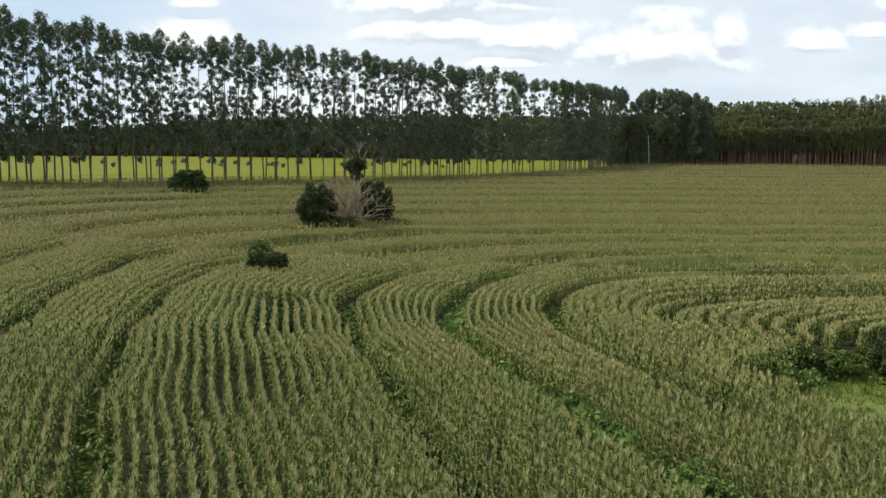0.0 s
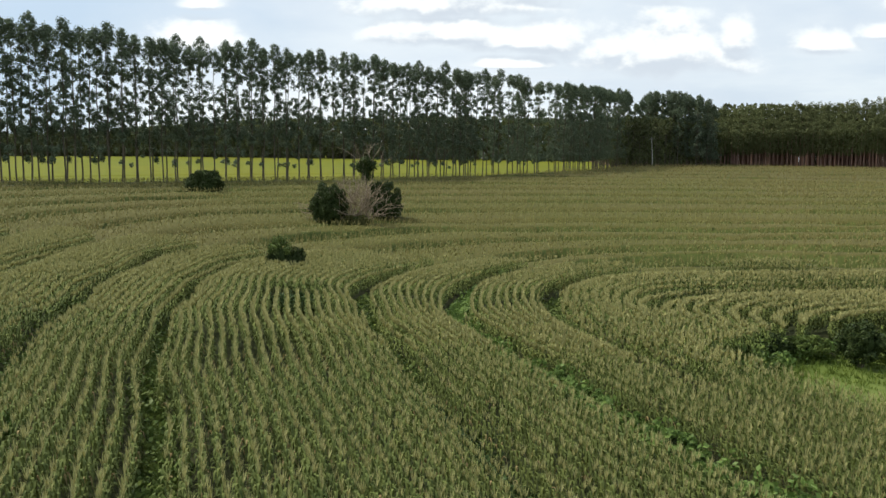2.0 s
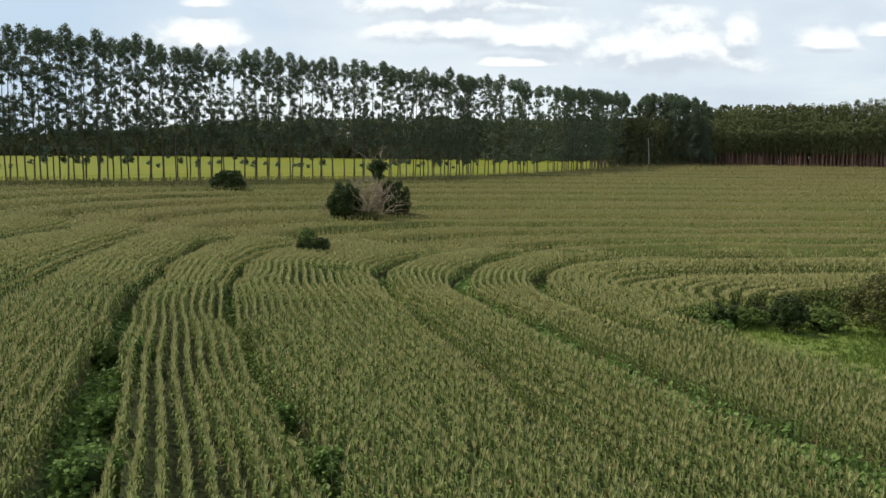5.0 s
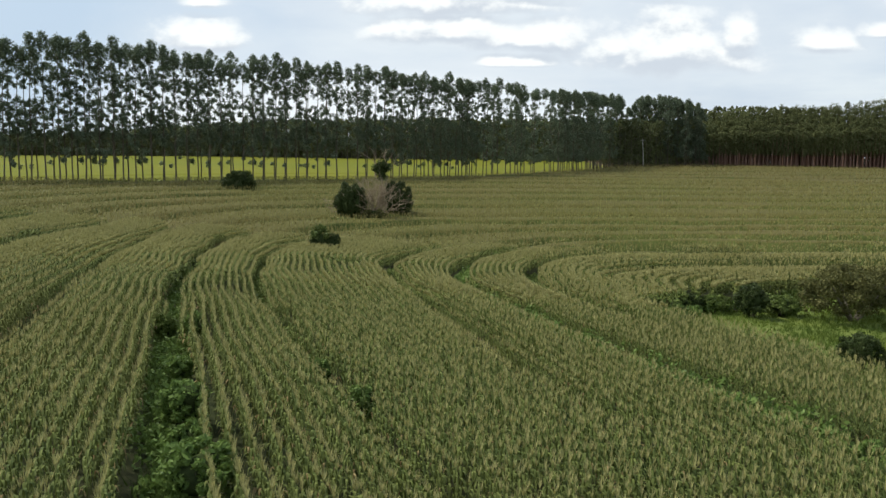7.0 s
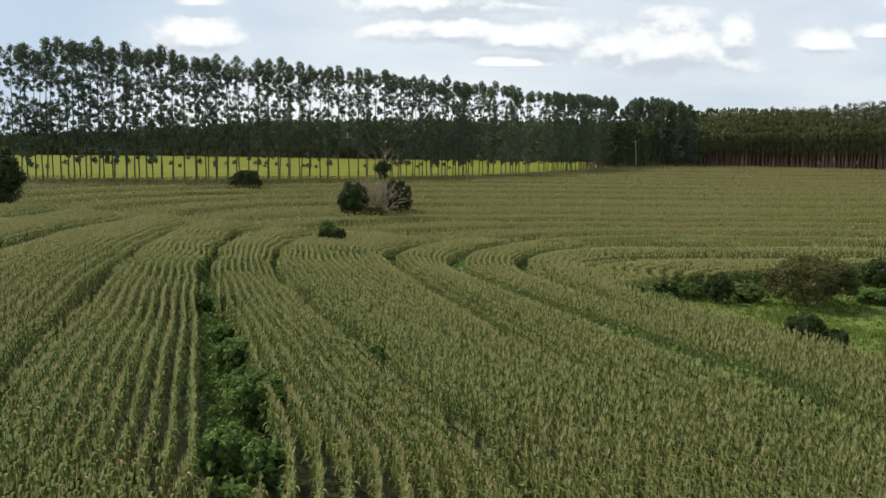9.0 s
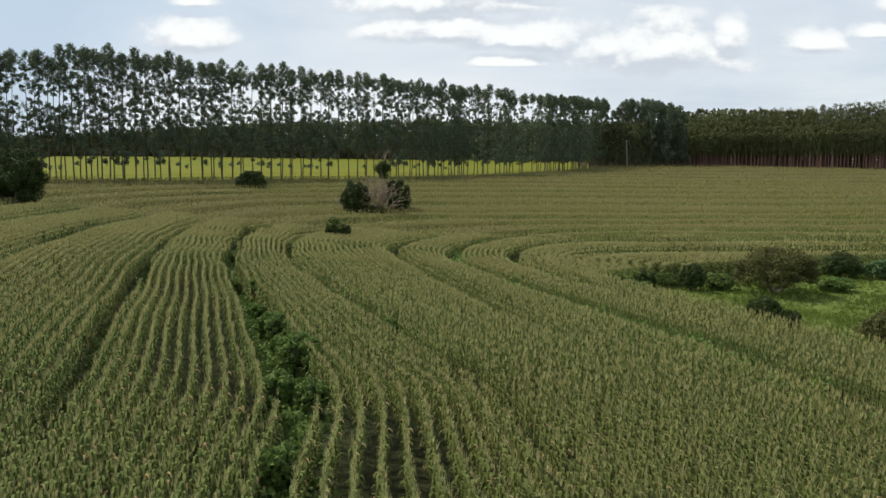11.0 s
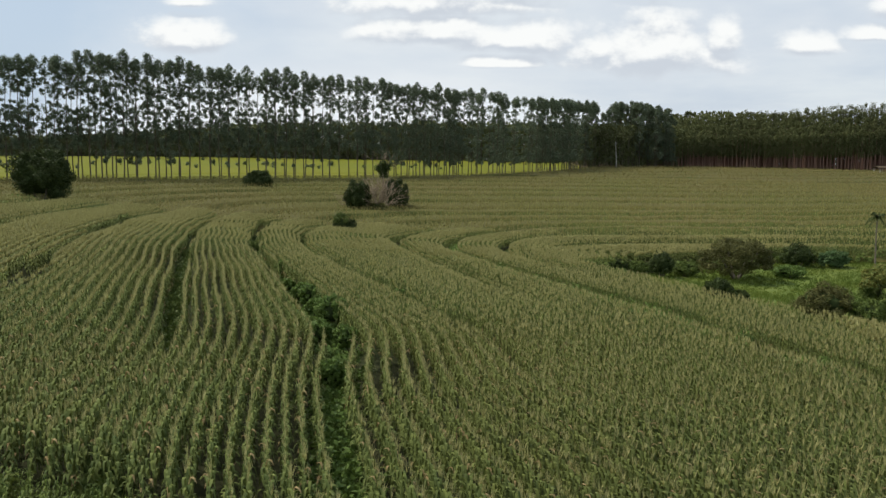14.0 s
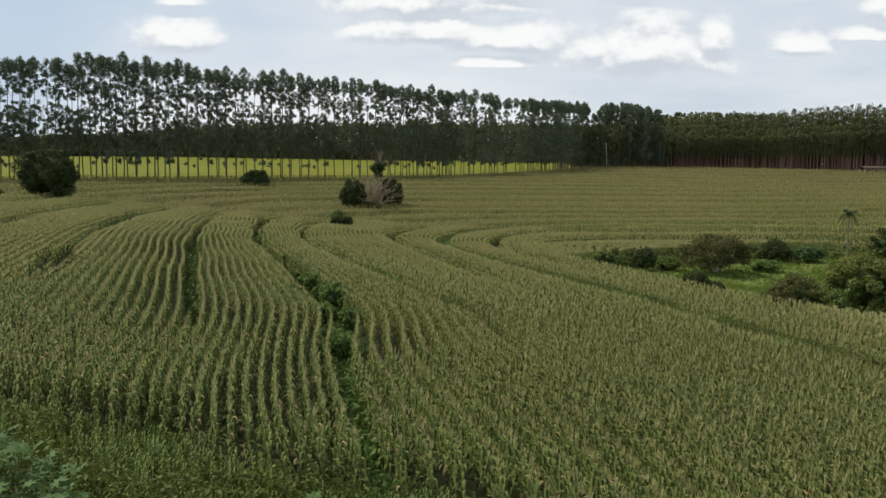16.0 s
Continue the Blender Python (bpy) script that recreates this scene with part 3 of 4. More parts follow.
def eucalyptus_meshes(seed, tall, low, bushy):
    """Trunk, then crown: a dense domed head, loose clumps below it, and stray tufts low on the trunk."""
    rng = np.random.default_rng(seed)
    lean = rng.normal(size=2) * 0.25 + (0.35, 0)
    spine = [(lean[0] * (i / 9) ** 1.5 + 0.12 * math.sin(i * 1.3 + seed), lean[1] * (i / 9) ** 1.5 + 0.12 * math.cos(i * 1.7 + seed), tall * 0.95 * i / 9) for i in range(10)]
    trunk = tube(spine, [0.17 * (1 - i / 9) ** 0.8 + 0.025 for i in range(10)], 6)
    limbs, spots, radii = [], [], []
    bottom = 0.12 if bushy else 0.26
    heights = list(tall * (bottom + (0.86 - bottom) * np.sort(rng.random(32 + 10 * bushy) ** 1.1))) + list(tall * (0.25 + 0.34 * rng.random(11))) + [tall * (0.155 + 0.085 * rng.random()) for _ in range(low)]
    for h in heights:
        f = h / tall
        i = min(int(f / 0.95 * 9), 8)
        u = f / 0.95 * 9 - i
        base = Vector(spine[i]).lerp(Vector(spine[i + 1]), min(u, 1))
        a = rng.random() * 6.28
        reach = (0.3 + 2.5 * rng.random()) * (1.25 - 0.55 * f)
        end = base + Vector((math.cos(a) * reach, math.sin(a) * reach, reach * (0.25 + 0.6 * rng.random())))
        limbs.append(tube([base, base.lerp(end, 0.5) + Vector((0, 0, -0.06)), end], [0.035, 0.022, 0.01], 3))
        r = 0.5 + 0.64 * rng.random() ** 1.4
        if f < 0.2 and not bushy:
            end, r = base.lerp(end, 0.8) + Vector((0, 0, -0.8)), 0.5 + 0.4 * rng.random()
        spots.append(end[:])
        radii.append((r, r, r * (0.8 + 0.5 * rng.random())))
    head = tall * (0.085 + 0.045 * rng.random())
    for k in range(13):
        f = (k + 0.5) / 13
        wide = 1.25 * math.sin(math.pi * (0.14 + 0.72 * f)) * (0.55 + 0.6 * rng.random()) * (k > 0)
        a = k * 2.4 + rng.random()
        spots.append((spine[-1][0] + 0.3 + wide * math.cos(a), spine[-1][1] + wide * math.sin(a), tall - 0.8 - head * f))
        r = 0.72 + 0.28 * rng.random()
        radii.append((r, r, r * 1.25))
    crown = leaf_cloud(rng, spots, radii, 72, 0.20, 0.6, 0.05)
    tv, tf = merge([trunk] + limbs)
    return raw_mesh("trunk", tv, tf, [GUM_BARK], None, True), raw_mesh("crown", crown[0], crown[1], [GUM_LEAF])


GUMS = [eucalyptus_meshes(40 + k, 33.0 + (k % 3) * 0.8, (0, 3, 0, 1, 11, 0, 5, 8)[k], k > 5) for k in range(8)]
first = []
for k, (trunk, crown) in enumerate(GUMS):
    ob = thing("eucalyptus_tree", 0, 0, 0, "tall slender eucalyptus with bare trunk and open crown", "tree", "eucalyptus trees along the field edge")
    part("trunk", trunk, ob)
    part("crown", crown, ob)
    first.append(ob)
rng = np.random.default_rng(11)
line = [Vector(p) for p in TREE_LINE[:10]]
places = []
EDGE_Y, EDGE_TALL = (118, 136, 155, 185, 205, 230, 270, 310, 350), (30.5, 31.5, 33.0, 32.4, 30.9, 30.5, 31.0, 32.6, 33.2)  # crown heights along the line
for a, b in zip(line, line[1:]):
    n = max(int((b - a).length / 2.75), 1)
    side = Vector((-(b - a).y, (b - a).x)).normalized()
    for i in range(n):
        for row in (0.6, 4.0):
            if rng.random() < (0.95 if a.y < 210 else 0.62):
                q = a.lerp(b, (i + 0.5 * (row > 1)) / n) + side * (row + rng.normal() * 0.15) + Vector(rng.normal(size=2) * 0.25)
                places.append((q.x, q.y, float(np.interp(q.y, EDGE_Y, EDGE_TALL)) / 33.3))
for i in range(54):
    u = i / 53
    places.append((78.5 + 38 * u + rng.normal() * 0.8, 367 + 11 * u + rng.normal() * 5, float(np.interp(u, (0, 0.12, 0.6, 1.0), (0.94, 1.05, 1.04, 0.84)))))
places += [(75.0, 361.5, 0.86), (76.6, 363.0, 0.86), (76.0, 366.0, 0.9)]
used = [False] * len(first)
for n, (px, py, s) in enumerate(places):
    k = int(rng.integers(6 if rng.random() > (py - 195) / 60 else len(first)))
    if py > 225 and rng.random() < 0.5:
        k = 6 + int(rng.integers(2))
    grow = s * (0.95 + 0.075 * rng.random())
    m = pose(px, py, gz(px, py) - 0.1, 0, 0, rng.random() * 120 - 60)
    ob = first[k]
    if used[k]:
        ob = copy_thing(first[k], m)
    used[k] = True
    ob.matrix_basis = m @ Matrix.Scale(grow, 4)

# ---- far woods ----


def woods(name, seed, spots, tall, bare, wide, per, size, leaf, bark, label, grade=((0, 1), (1, 1))):
    """Many trees as one mesh: thin trunks and loose crowns."""
    rng = np.random.default_rng(seed)
    V, F, M, n = [], [], [], 0
    spots = np.asarray(spots, float)
    z = ground_z(spots[:, 0], spots[:, 1])
    h = tall * (0.96 + 0.07 * rng.random(len(spots))) * np.interp(spots[:, 0], *grade)
    for k in range(len(spots)):
        px, py = spots[k]
        r = 0.2 if bark is GUM_BARK else 0.3
        ring = np.array([(r, 0), (0, r), (-r, 0), (0, -r)])
        low, high = np.c_[ring + (px, py), np.full(4, z[k] - 0.3)], np.c_[ring * 0.4 + (px, py), np.full(4, z[k] + h[k] * 0.9)]
        V.append(np.r_[low, high])
        F.append(np.array([(i, (i + 1) % 4, 4 + (i + 1) % 4, 4 + i) for i in range(4)]) + n)
        M += [1] * 4
        n += 8
        lumps = (10 if bark is RED_BARK else 8) if bare else 5
        f = bare + (1 - bare) * (np.arange(lumps) + rng.random(lumps)) / lumps
        a = rng.random(lumps) * 6.28
        out = wide * 0.55 * (1.25 - f) * rng.random(lumps)
        mid = np.c_[px + np.cos(a) * out, py + np.sin(a) * out, z[k] + h[k] * f]
        rad = np.repeat((wide * (0.42 + 0.35 * rng.random(lumps)) * (1.15 - 0.4 * f))[:, None], 3, 1) * (1, 1, 1.25)
        v, q = leaf_cloud(rng, mid, rad, per, size, 0.6, 0.3)
        V.append(v)
        F.append(q + n)
        M += [0] * len(q)
        n += len(v)
    me = raw_mesh(name, np.concatenate(V), np.concatenate(F), [leaf, bark], M)
    return tagged(new(name, me), label, "woods", kind="stuff")


rng = np.random.default_rng(5)


def stand(x0, y0, x1, y1, rows, apart, back):
    """Places in planted rows behind the line from one point to another."""
    a, b = np.array((x0, y0), float), np.array((x1, y1), float)
    long = np.linalg.norm(b - a)
    side = np.array((-(b - a)[1], (b - a)[0])) / long
    n = int(long / apart)
    return [a + (b - a) * ((i + 0.5 * (r % 2)) / n) + side * r * back + rng.normal(size=2) * 0.3 for r in range(rows) for i in range(n)]


woods("far_woods", 21, stand(-285, 394, -14, 448, 3, 3.2, 3.6), 24.0, 0.07, 2.6, 22, 0.5, WOODS_LEAF, GUM_BARK, "eucalyptus wood beyond the ripe pasture", ((-285, -200, -120, -14), (0.40, 0.55, 0.88, 1.04)))
woods("far_woods", 26, stand(-287, 406, -16, 460, 3, 2.8, 3.6), 22.5, 0.0, 3.4, 20, 1.25, WOODS_LEAF, GUM_BARK, "shady depth of the wood beyond the pasture", ((-285, -200, -120, -14), (0.40, 0.55, 0.88, 1.04)))
woods("far_woods", 29, stand(-22, 458, 70, 476, 3, 2.6, 3.6), 24.0, 0.0, 3.4, 12, 1.25, WOODS_LEAF, GUM_BARK, "wood closing the view behind the tree line")
woods("far_woods", 22, stand(-20, 500, 150, 500, 4, 3.0, 4.0), 25, 0.0, 3.2, 10, 1.45, WOODS_LEAF, GUM_BARK, "dark wood behind the tree line")
woods("far_woods", 23, stand(60, 330, 136, 404, 4, 2.4, 3.0), 22, 0.1, 2.5, 22, 0.5, WOODS_LEAF, GUM_BARK, "shady undergrowth and trees at the field corner")
for row, (tall, bare) in enumerate([(20.5, 0.43), (24.0, 0.42), (27.5, 0.43), (31.0, 0.46), (34.0, 0.5)]):
    woods("young_woods", 240 + row, stand(112 + row * 2, 387 + row * 4.2, 285, 394.5 + row * 4.2, 1, 2.1, 3.2), tall, bare, 3.3, 80, 0.34, YOUNG_LEAF, RED_BARK, "row of young eucalyptus wood with reddish trunks", ((112, 165, 235, 285), (0.84, 0.93, 1.12, 1.14)))
woods("young_woods", 27, stand(114, 411, 285, 419, 5, 1.5, 2.6), 23.0, 0.36, 3.2, 9, 1.3, YOUNG_LEAF, RED_BARK, "shady depth of the young wood")
woods("far_woods", 25, stand(104, 452, 226, 470, 3, 2.8, 4.0), 34, 0.2, 3.0, 16, 0.9, WOODS_LEAF, GUM_BARK, "taller old eucalyptus behind the young wood")
woods("undergrowth", 32, stand(112, 428, 290, 436, 2, 2.2, 2.6), 13.0, 0.0, 3.8, 12, 0.9, YOUNG_LEAF, RED_BARK, "undergrowth closing the back of the young wood")
woods("undergrowth", 31, stand(-287, 411, -16, 464, 2, 2.2, 3.0), 8.5, 0.0, 3.8, 9, 0.9, WOODS_LEAF, GUM_BARK, "shaded undergrowth inside the far wood")

# ---- bushes and single trees ----


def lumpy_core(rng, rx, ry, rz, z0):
    """A closed, uneven inner mass that keeps a dense crown from showing through, coloured dark for the shade in there.
    """
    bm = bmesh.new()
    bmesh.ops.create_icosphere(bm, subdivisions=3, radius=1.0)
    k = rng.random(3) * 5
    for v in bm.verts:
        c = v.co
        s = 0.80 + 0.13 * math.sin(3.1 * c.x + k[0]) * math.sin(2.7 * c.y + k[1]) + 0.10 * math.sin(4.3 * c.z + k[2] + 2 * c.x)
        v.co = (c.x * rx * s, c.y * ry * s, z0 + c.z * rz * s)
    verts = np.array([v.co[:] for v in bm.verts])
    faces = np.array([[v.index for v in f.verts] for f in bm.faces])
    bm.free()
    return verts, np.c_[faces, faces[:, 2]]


def bush(name, x, y, rx, ry, tall, leaf, label, seed, leaves=7000, size=0.17, low=0.0, core=True, top=None, category="bush", group="", lumps=26, trunk=0.10):
    """A rounded bush: stems, and a crown of leafy lumps over an inner mass. low: bare height below the crown."""
    rng = np.random.default_rng(seed)
    leaves, size = int(leaves * 1.9), size * 0.60
    ob = thing(name, x, y, gz(x, y) - 0.35 * bool(inside(np.array(x), np.array(y), HOLLOW)), label, category, group)
    rz = (tall - low) / 2
    z0 = low + rz
    stems = []
    for k in range(4):
        a = 1.57 * k + rng.random()
        stems.append(tube([(0.1 * math.cos(a), 0.1 * math.sin(a), -0.15), (0.25 * rx * math.cos(a), 0.25 * ry * math.sin(a), low + 0.35 * rz), (0.6 * rx * math.cos(a), 0.6 * ry * math.sin(a), z0 + 0.3 * rz)], [trunk, trunk * 0.7, trunk * 0.25], 6))
    v, f = merge(stems)
    part("stems", raw_mesh("stems", v, f, [BARK], None, True), ob)
    lumps = int(lumps * 1.7)
    k = np.arange(lumps) + 0.5
    dz, turn = 1 - 1.8 * k / lumps, k * 2.39996 + rng.normal(size=lumps) * 0.25
    d = np.stack([np.sqrt(1 - dz**2) * np.cos(turn), np.sqrt(1 - dz**2) * np.sin(turn), dz], -1)
    mid = d * (rx, ry, rz) * (0.60 + 0.34 * rng.random((lumps, 1))) + (0, 0, z0)
    rad = np.array([[rx, ry, rz]]) * (0.16 + 0.16 * rng.random((lumps, 1)))
    v, f = leaf_cloud(rng, mid, rad, leaves // lumps, size, 0.55, 0.45)
    keep = np.repeat(v.reshape(-1, 4, 3)[:, :, 2].min(1) > 0.05, 4)
    v, n = v[keep], int(keep.sum() // 4)
    f = np.arange(n * 4).reshape(-1, 4)
    which, mats = None, [leaf]
    if top is not None:
        mats = [leaf, top]
        high = v.reshape(-1, 4, 3).mean(1)
        which = ((high[:, 2] > z0 + 0.15 * rz) & (rng.random(n) < 0.75)).astype(int)
    part("crown", raw_mesh("crown", v, f, mats, which), ob)
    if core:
        # added solid core, its dark colour standing in for shade between the leaves
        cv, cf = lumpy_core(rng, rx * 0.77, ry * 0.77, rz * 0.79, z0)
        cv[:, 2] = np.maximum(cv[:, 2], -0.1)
        part("shade_core", raw_mesh("shade_core", cv, cf[:, :3], [CROWN_SHADE]), ob)
    return ob


def twigs(rng, start, way, length, thick, depth, out):
    """Branching bare wood."""
    mid = start + way * length * 0.5 + Vector(rng.normal(size=3) * length * 0.06)
    end = start + way * length
    out.append(tube([start, mid, end], [thick, thick * 0.75, thick * 0.5], 4 if depth > 1 else 3))
    if depth:
        for _ in range(3 if depth > 1 else 2):
            turn = (way + Vector(rng.normal(size=3) * 0.55) + Vector((0, 0, 0.12))).normalized()
            twigs(rng, start.lerp(end, 0.45 + 0.55 * rng.random()), turn, length * (0.55 + 0.25 * rng.random()), thick * 0.55, depth - 1, out)


bush("bush", -21.7, 118.4, 3.0, 2.6, 7.6, BUSH_DARK, "dense dark green bush beside a dead thicket in the corn", 101, 9000, 0.22)
bush("bush", -13.7, 126.0, 3.1, 2.4, 7.6, BUSH_DARK, "dark green rounded bush at the end of a dead thicket", 102, 7000, 0.22)
bush("bush", -17.0, 117.2, 2.6, 1.0, 3.0, BUSH_OLIVE, "low grey-green scrub at the foot of the dead thicket", 103, 2500, 0.2)
bush("round_bush", -50.4, 146.5, 3.7, 3.0, 6.3, BUSH_DARK, "dense round dark green bush standing alone in the corn", 104, 9000, 0.24)
bush("shrub", -18.9, 74.2, 1.45, 1.2, 4.5, BUSH_DARK, "small dark leafy shrub with lighter top in the corn", 105, 3600, 0.15, 0.4, True, BUSH_MID)
bush("shrub", -17.2, 74.6, 1.1, 1.0, 3.7, BUSH_DARK, "low dark shrub leaning against a taller one", 106, 2600, 0.14)

rng = np.random.default_rng(70)
ob = thing("dead_thicket", -17.2, 119.5, gz(-17.2, 119.5), "leafless pinkish-brown thicket of tangled branches", "dead bush")
for k in range(22):
    limbs = []
    lean = Vector((rng.normal() * 0.5, rng.normal() * 0.35, 0.9)).normalized()
    twigs(rng, Vector((rng.normal() * 1.4, rng.normal() * 0.6, 0)), lean, 3.9 + 1.3 * rng.random(), 0.15, 3, limbs)
    v, f = merge(limbs)
    part("branch", raw_mesh("branch", v, f, [TWIG]), ob)

ob = thing("half_dead_tree", -16.6, 125.0, gz(-16.6, 125), "small tree with one dark leafy tuft and bare upper branches", "tree")
v, f = tube([(0, 0, -0.2), (0.2, 0, 4), (0.1, 0.1, 8), (0.3, 0, 10.5)], [0.2, 0.16, 0.12, 0.07], 8)
part("trunk", raw_mesh("trunk", v, f, [GUM_BARK], None, True), ob)
limbs = []
for a in (-0.75, -0.3, 0.1, 0.5, 0.95):
    twigs(rng, Vector((0.15, 0, 8.6 + rng.random())), Vector((math.sin(a), 0.15 * rng.normal(), math.cos(a))), 3.2, 0.07, 2, limbs)
v, f = merge(limbs)
part("bare_branches", raw_mesh("bare_branches", v, f, [TWIG]), ob, "pale leafless branches")
v, f = leaf_cloud(rng, [(0, 0, 9.2), (0.9, 0.2, 9.9), (-0.8, 0.1, 9.7), (0.2, -0.3, 10.5), (0.2, 0, 8.3)], [(1.15, 1.1, 1.0)] * 5, 420, 0.2, 0.5, 0.2)
part("crown", raw_mesh("crown", v, f, [BUSH_DARK]), ob)

bush("broad_tree", -76.2, 90.0, 5.7, 4.6, 10.9, BUSH_DARK, "broad dark-leaved tree standing alone in the corn", 107, 17000, 0.26, 0.2, True, category="tree", lumps=34, trunk=0.28)
bush("bush", -84.0, 85.5, 2.0, 1.8, 3.8, BUSH_DARK, "small dark bush beside the broad tree", 108, 2500, 0.2)

# ---- the grassy hollow ----
bush("bush", 21.8, 52.4, 2.2, 1.2, 1.6, BUSH_DARK, "low dark bush along the edge of the hollow", 110, 3000, 0.15)
bush("bush", 24.8, 53.0, 2.0, 1.3, 1.9, BUSH_MID, "leafy green bush along the edge of the hollow", 111, 3000, 0.16)
bush("bush", 28.2, 51.4, 1.6, 1.4, 3.4, BUSH_DARK, "upright dark green bush at the edge of the hollow", 112, 3600, 0.17)
bush("bush", 31.8, 53.0, 2.2, 1.5, 2.1, BUSH_MID, "rounded green bush at the edge of the hollow", 113, 3200, 0.17)
bush("spreading_tree", 38.2, 51.6, 5.4, 4.2, 5.9, BUSH_OLIVE, "low spreading tree with layered olive-brown foliage", 114, 10000, 0.2, 0.3, False, None, "tree", "", 26, 0.2)
bush("bush", 46.4, 54.5, 2.4, 1.6, 1.7, WEED, "low loose green bush behind the grass", 115, 3400, 0.18)
bush("bush", 51.6, 63.5, 2.6, 2.0, 3.6, BUSH_DARK, "dark bush against the corn behind the hollow", 116, 3600, 0.18)
bush("bush", 56.6, 63.0, 2.4, 1.6, 2.6, WEED_PALE, "pale green bush of broad leaves", 117, 2600, 0.22)
bush("bush", 72.0, 66.0, 4.0, 3.0, 5.6, BUSH_DARK, "tall dark bush at the back of the hollow", 118, 5200, 0.2)
bush("round_shrub", 29.2, 31.6, 1.75, 1.5, 2.9, BUSH_DARK, "compact rounded shrub standing in the grass", 119, 4200, 0.12)
bush("round_shrub", 31.3, 30.2, 1.15, 1.0, 2.0, BUSH_DARK, "smaller rounded shrub beside a larger one", 120, 2600, 0.11)
bush("scrub_bush", 37.2, 23.2, 2.9, 2.2, 3.9, BUSH_OLIVE, "loose olive-brown scrub bush at the corn's edge", 121, 6500, 0.16, 0.0, True)
bush("scrub_bush", 40.6, 21.6, 1.7, 1.6, 3.0, BUSH_MID, "leafy scrub between two larger bushes", 122, 2800, 0.16)
bush("flowering_bush", 45.2, 24.5, 4.1, 3.4, 6.8, BUSH_MID, "large dense bush topped with yellowish blossom", 123, 11000, 0.2, 0.0, True, BUSH_WARM)
bush("bush", 48.6, 19.5, 3.4, 2.6, 5.0, BUSH_DARK, "dark green bush in front of the flowering one", 124, 6500, 0.19)
bush("bush", 54.0, 27.0, 4.0, 3.4, 6.2, BUSH_MID, "broad green bush beside the flowering one", 125, 6500, 0.2, 0.0, True, BUSH_WARM)

ob = thing("palm", 58.9, 55.6, gz(58.9, 55.6) - 0.3, "slender palm with a bare trunk and a small drooping crown", "palm")
v, f = tube([(0, 0, -0.2), (0.05, 0, 2.9), (-0.05, 0, 5.9), (0, 0, 8.7)], [0.14, 0.11, 0.095, 0.09], 8)
part("trunk", raw_mesh("trunk", v, f, [BARK], None, True), ob)
rng = np.random.default_rng(77)
for k in range(30):
    a, lift, long = k * 2.4, -0.7 + 2.0 * rng.random(), 1.25 + 0.35 * rng.random()
    c, s = math.cos(a), math.sin(a)
    V, F = [], []
    for i in range(9):
        u = i / 8
        r, z = long * u * math.cos(lift), 8.5 + long * u * math.sin(lift) - 0.7 * u * u
        for side in (-1, 1):
            w = 0.5 * math.sin(math.pi * min(u + 0.12, 1.0)) + 0.03
            n = len(V)
            V += [(c * r, s * r, z), (c * (r + 0.12), s * (r + 0.12), z), (c * (r + 0.2) - side * s * w, s * (r + 0.2) + side * c * w, z - 0.30)]
            F.append((n, n + 1, n + 2))
    part("frond", raw_mesh("frond", np.array(V), np.array(F), [BUSH_DARK]), ob)


def tufts(name, rng, x, y, tall, spread, blades, mat, label, category):
    """Upright pointed blades in tufts, one mesh."""
    n = len(x) * blades
    cx, cy = np.repeat(x, blades) + rng.normal(size=n) * spread, np.repeat(y, blades) + rng.normal(size=n) * spread
    h = np.repeat(tall, blades) * (0.5 + 0.7 * rng.random(n))
    a, w = rng.random(n) * 6.283, 0.03 + 0.03 * rng.random(n)
    lx, ly = rng.normal(size=n) * 0.35 * h, rng.normal(size=n) * 0.35 * h
    z = ground_z(cx, cy) - 0.35 * inside(cx, cy, HOLLOW) - 0.05
    tri = np.stack([np.stack([cx - np.cos(a) * w, cy - np.sin(a) * w, z], -1), np.stack([cx + np.cos(a) * w, cy + np.sin(a) * w, z], -1), np.stack([cx + lx, cy + ly, z + h], -1)], 1)
    me = raw_mesh(name, tri.reshape(-1, 3), np.arange(n * 3).reshape(-1, 3), [mat])
    return tagged(new(name, me), label, category, kind="stuff")


rng = np.random.default_rng(88)
x, y = 14 + 76 * rng.random(22000), -5 + 74 * rng.random(22000)
ok = inside(x, y, HOLLOW)
x, y = x[ok], y[ok]
tufts("meadow_grass", rng, x, y, 0.45 + 0.3 * np.maximum(wave(x, y, 2.5), -0.6), 0.14, 7, GRASS_BLADE, "bright green uneven meadow grass in the hollow", "grass")

# ---- weeds in the furrows ----


LINES = {off: line for off, _, _, line in FURROWS}


def along(line, y0, y1, n, rng, side=0.4):
    """Places strewn along one of the furrows between two heights of the plan."""
    out = []
    while len(out) < n:
        i = int(rng.integers(len(line) - 1))
        u = rng.random()
        q = (line[i][0] * (1 - u) + line[i + 1][0] * u, line[i][1] * (1 - u) + line[i + 1][1] * u)
        if y0 < q[1] < y1:
            out.append(q)
    out = np.array(out)
    for off, course in LINES.items():
        if course is line:  # keep to the middle of the open furrow
            for _ in range(3):
                gx, gy = sample(ROWS_X, *out.T), sample(ROWS_Y, *out.T)
                miss = (sample(ROWS, *out.T) + 0.25 * wave(*out.T, 5.0, off) - off) / np.maximum(gx**2 + gy**2, 0.2)
                out = out - np.stack([gx, gy], -1) * np.clip(miss, -1.5, 1.5)[:, None]
    return out + rng.normal(size=(n, 2)) * side


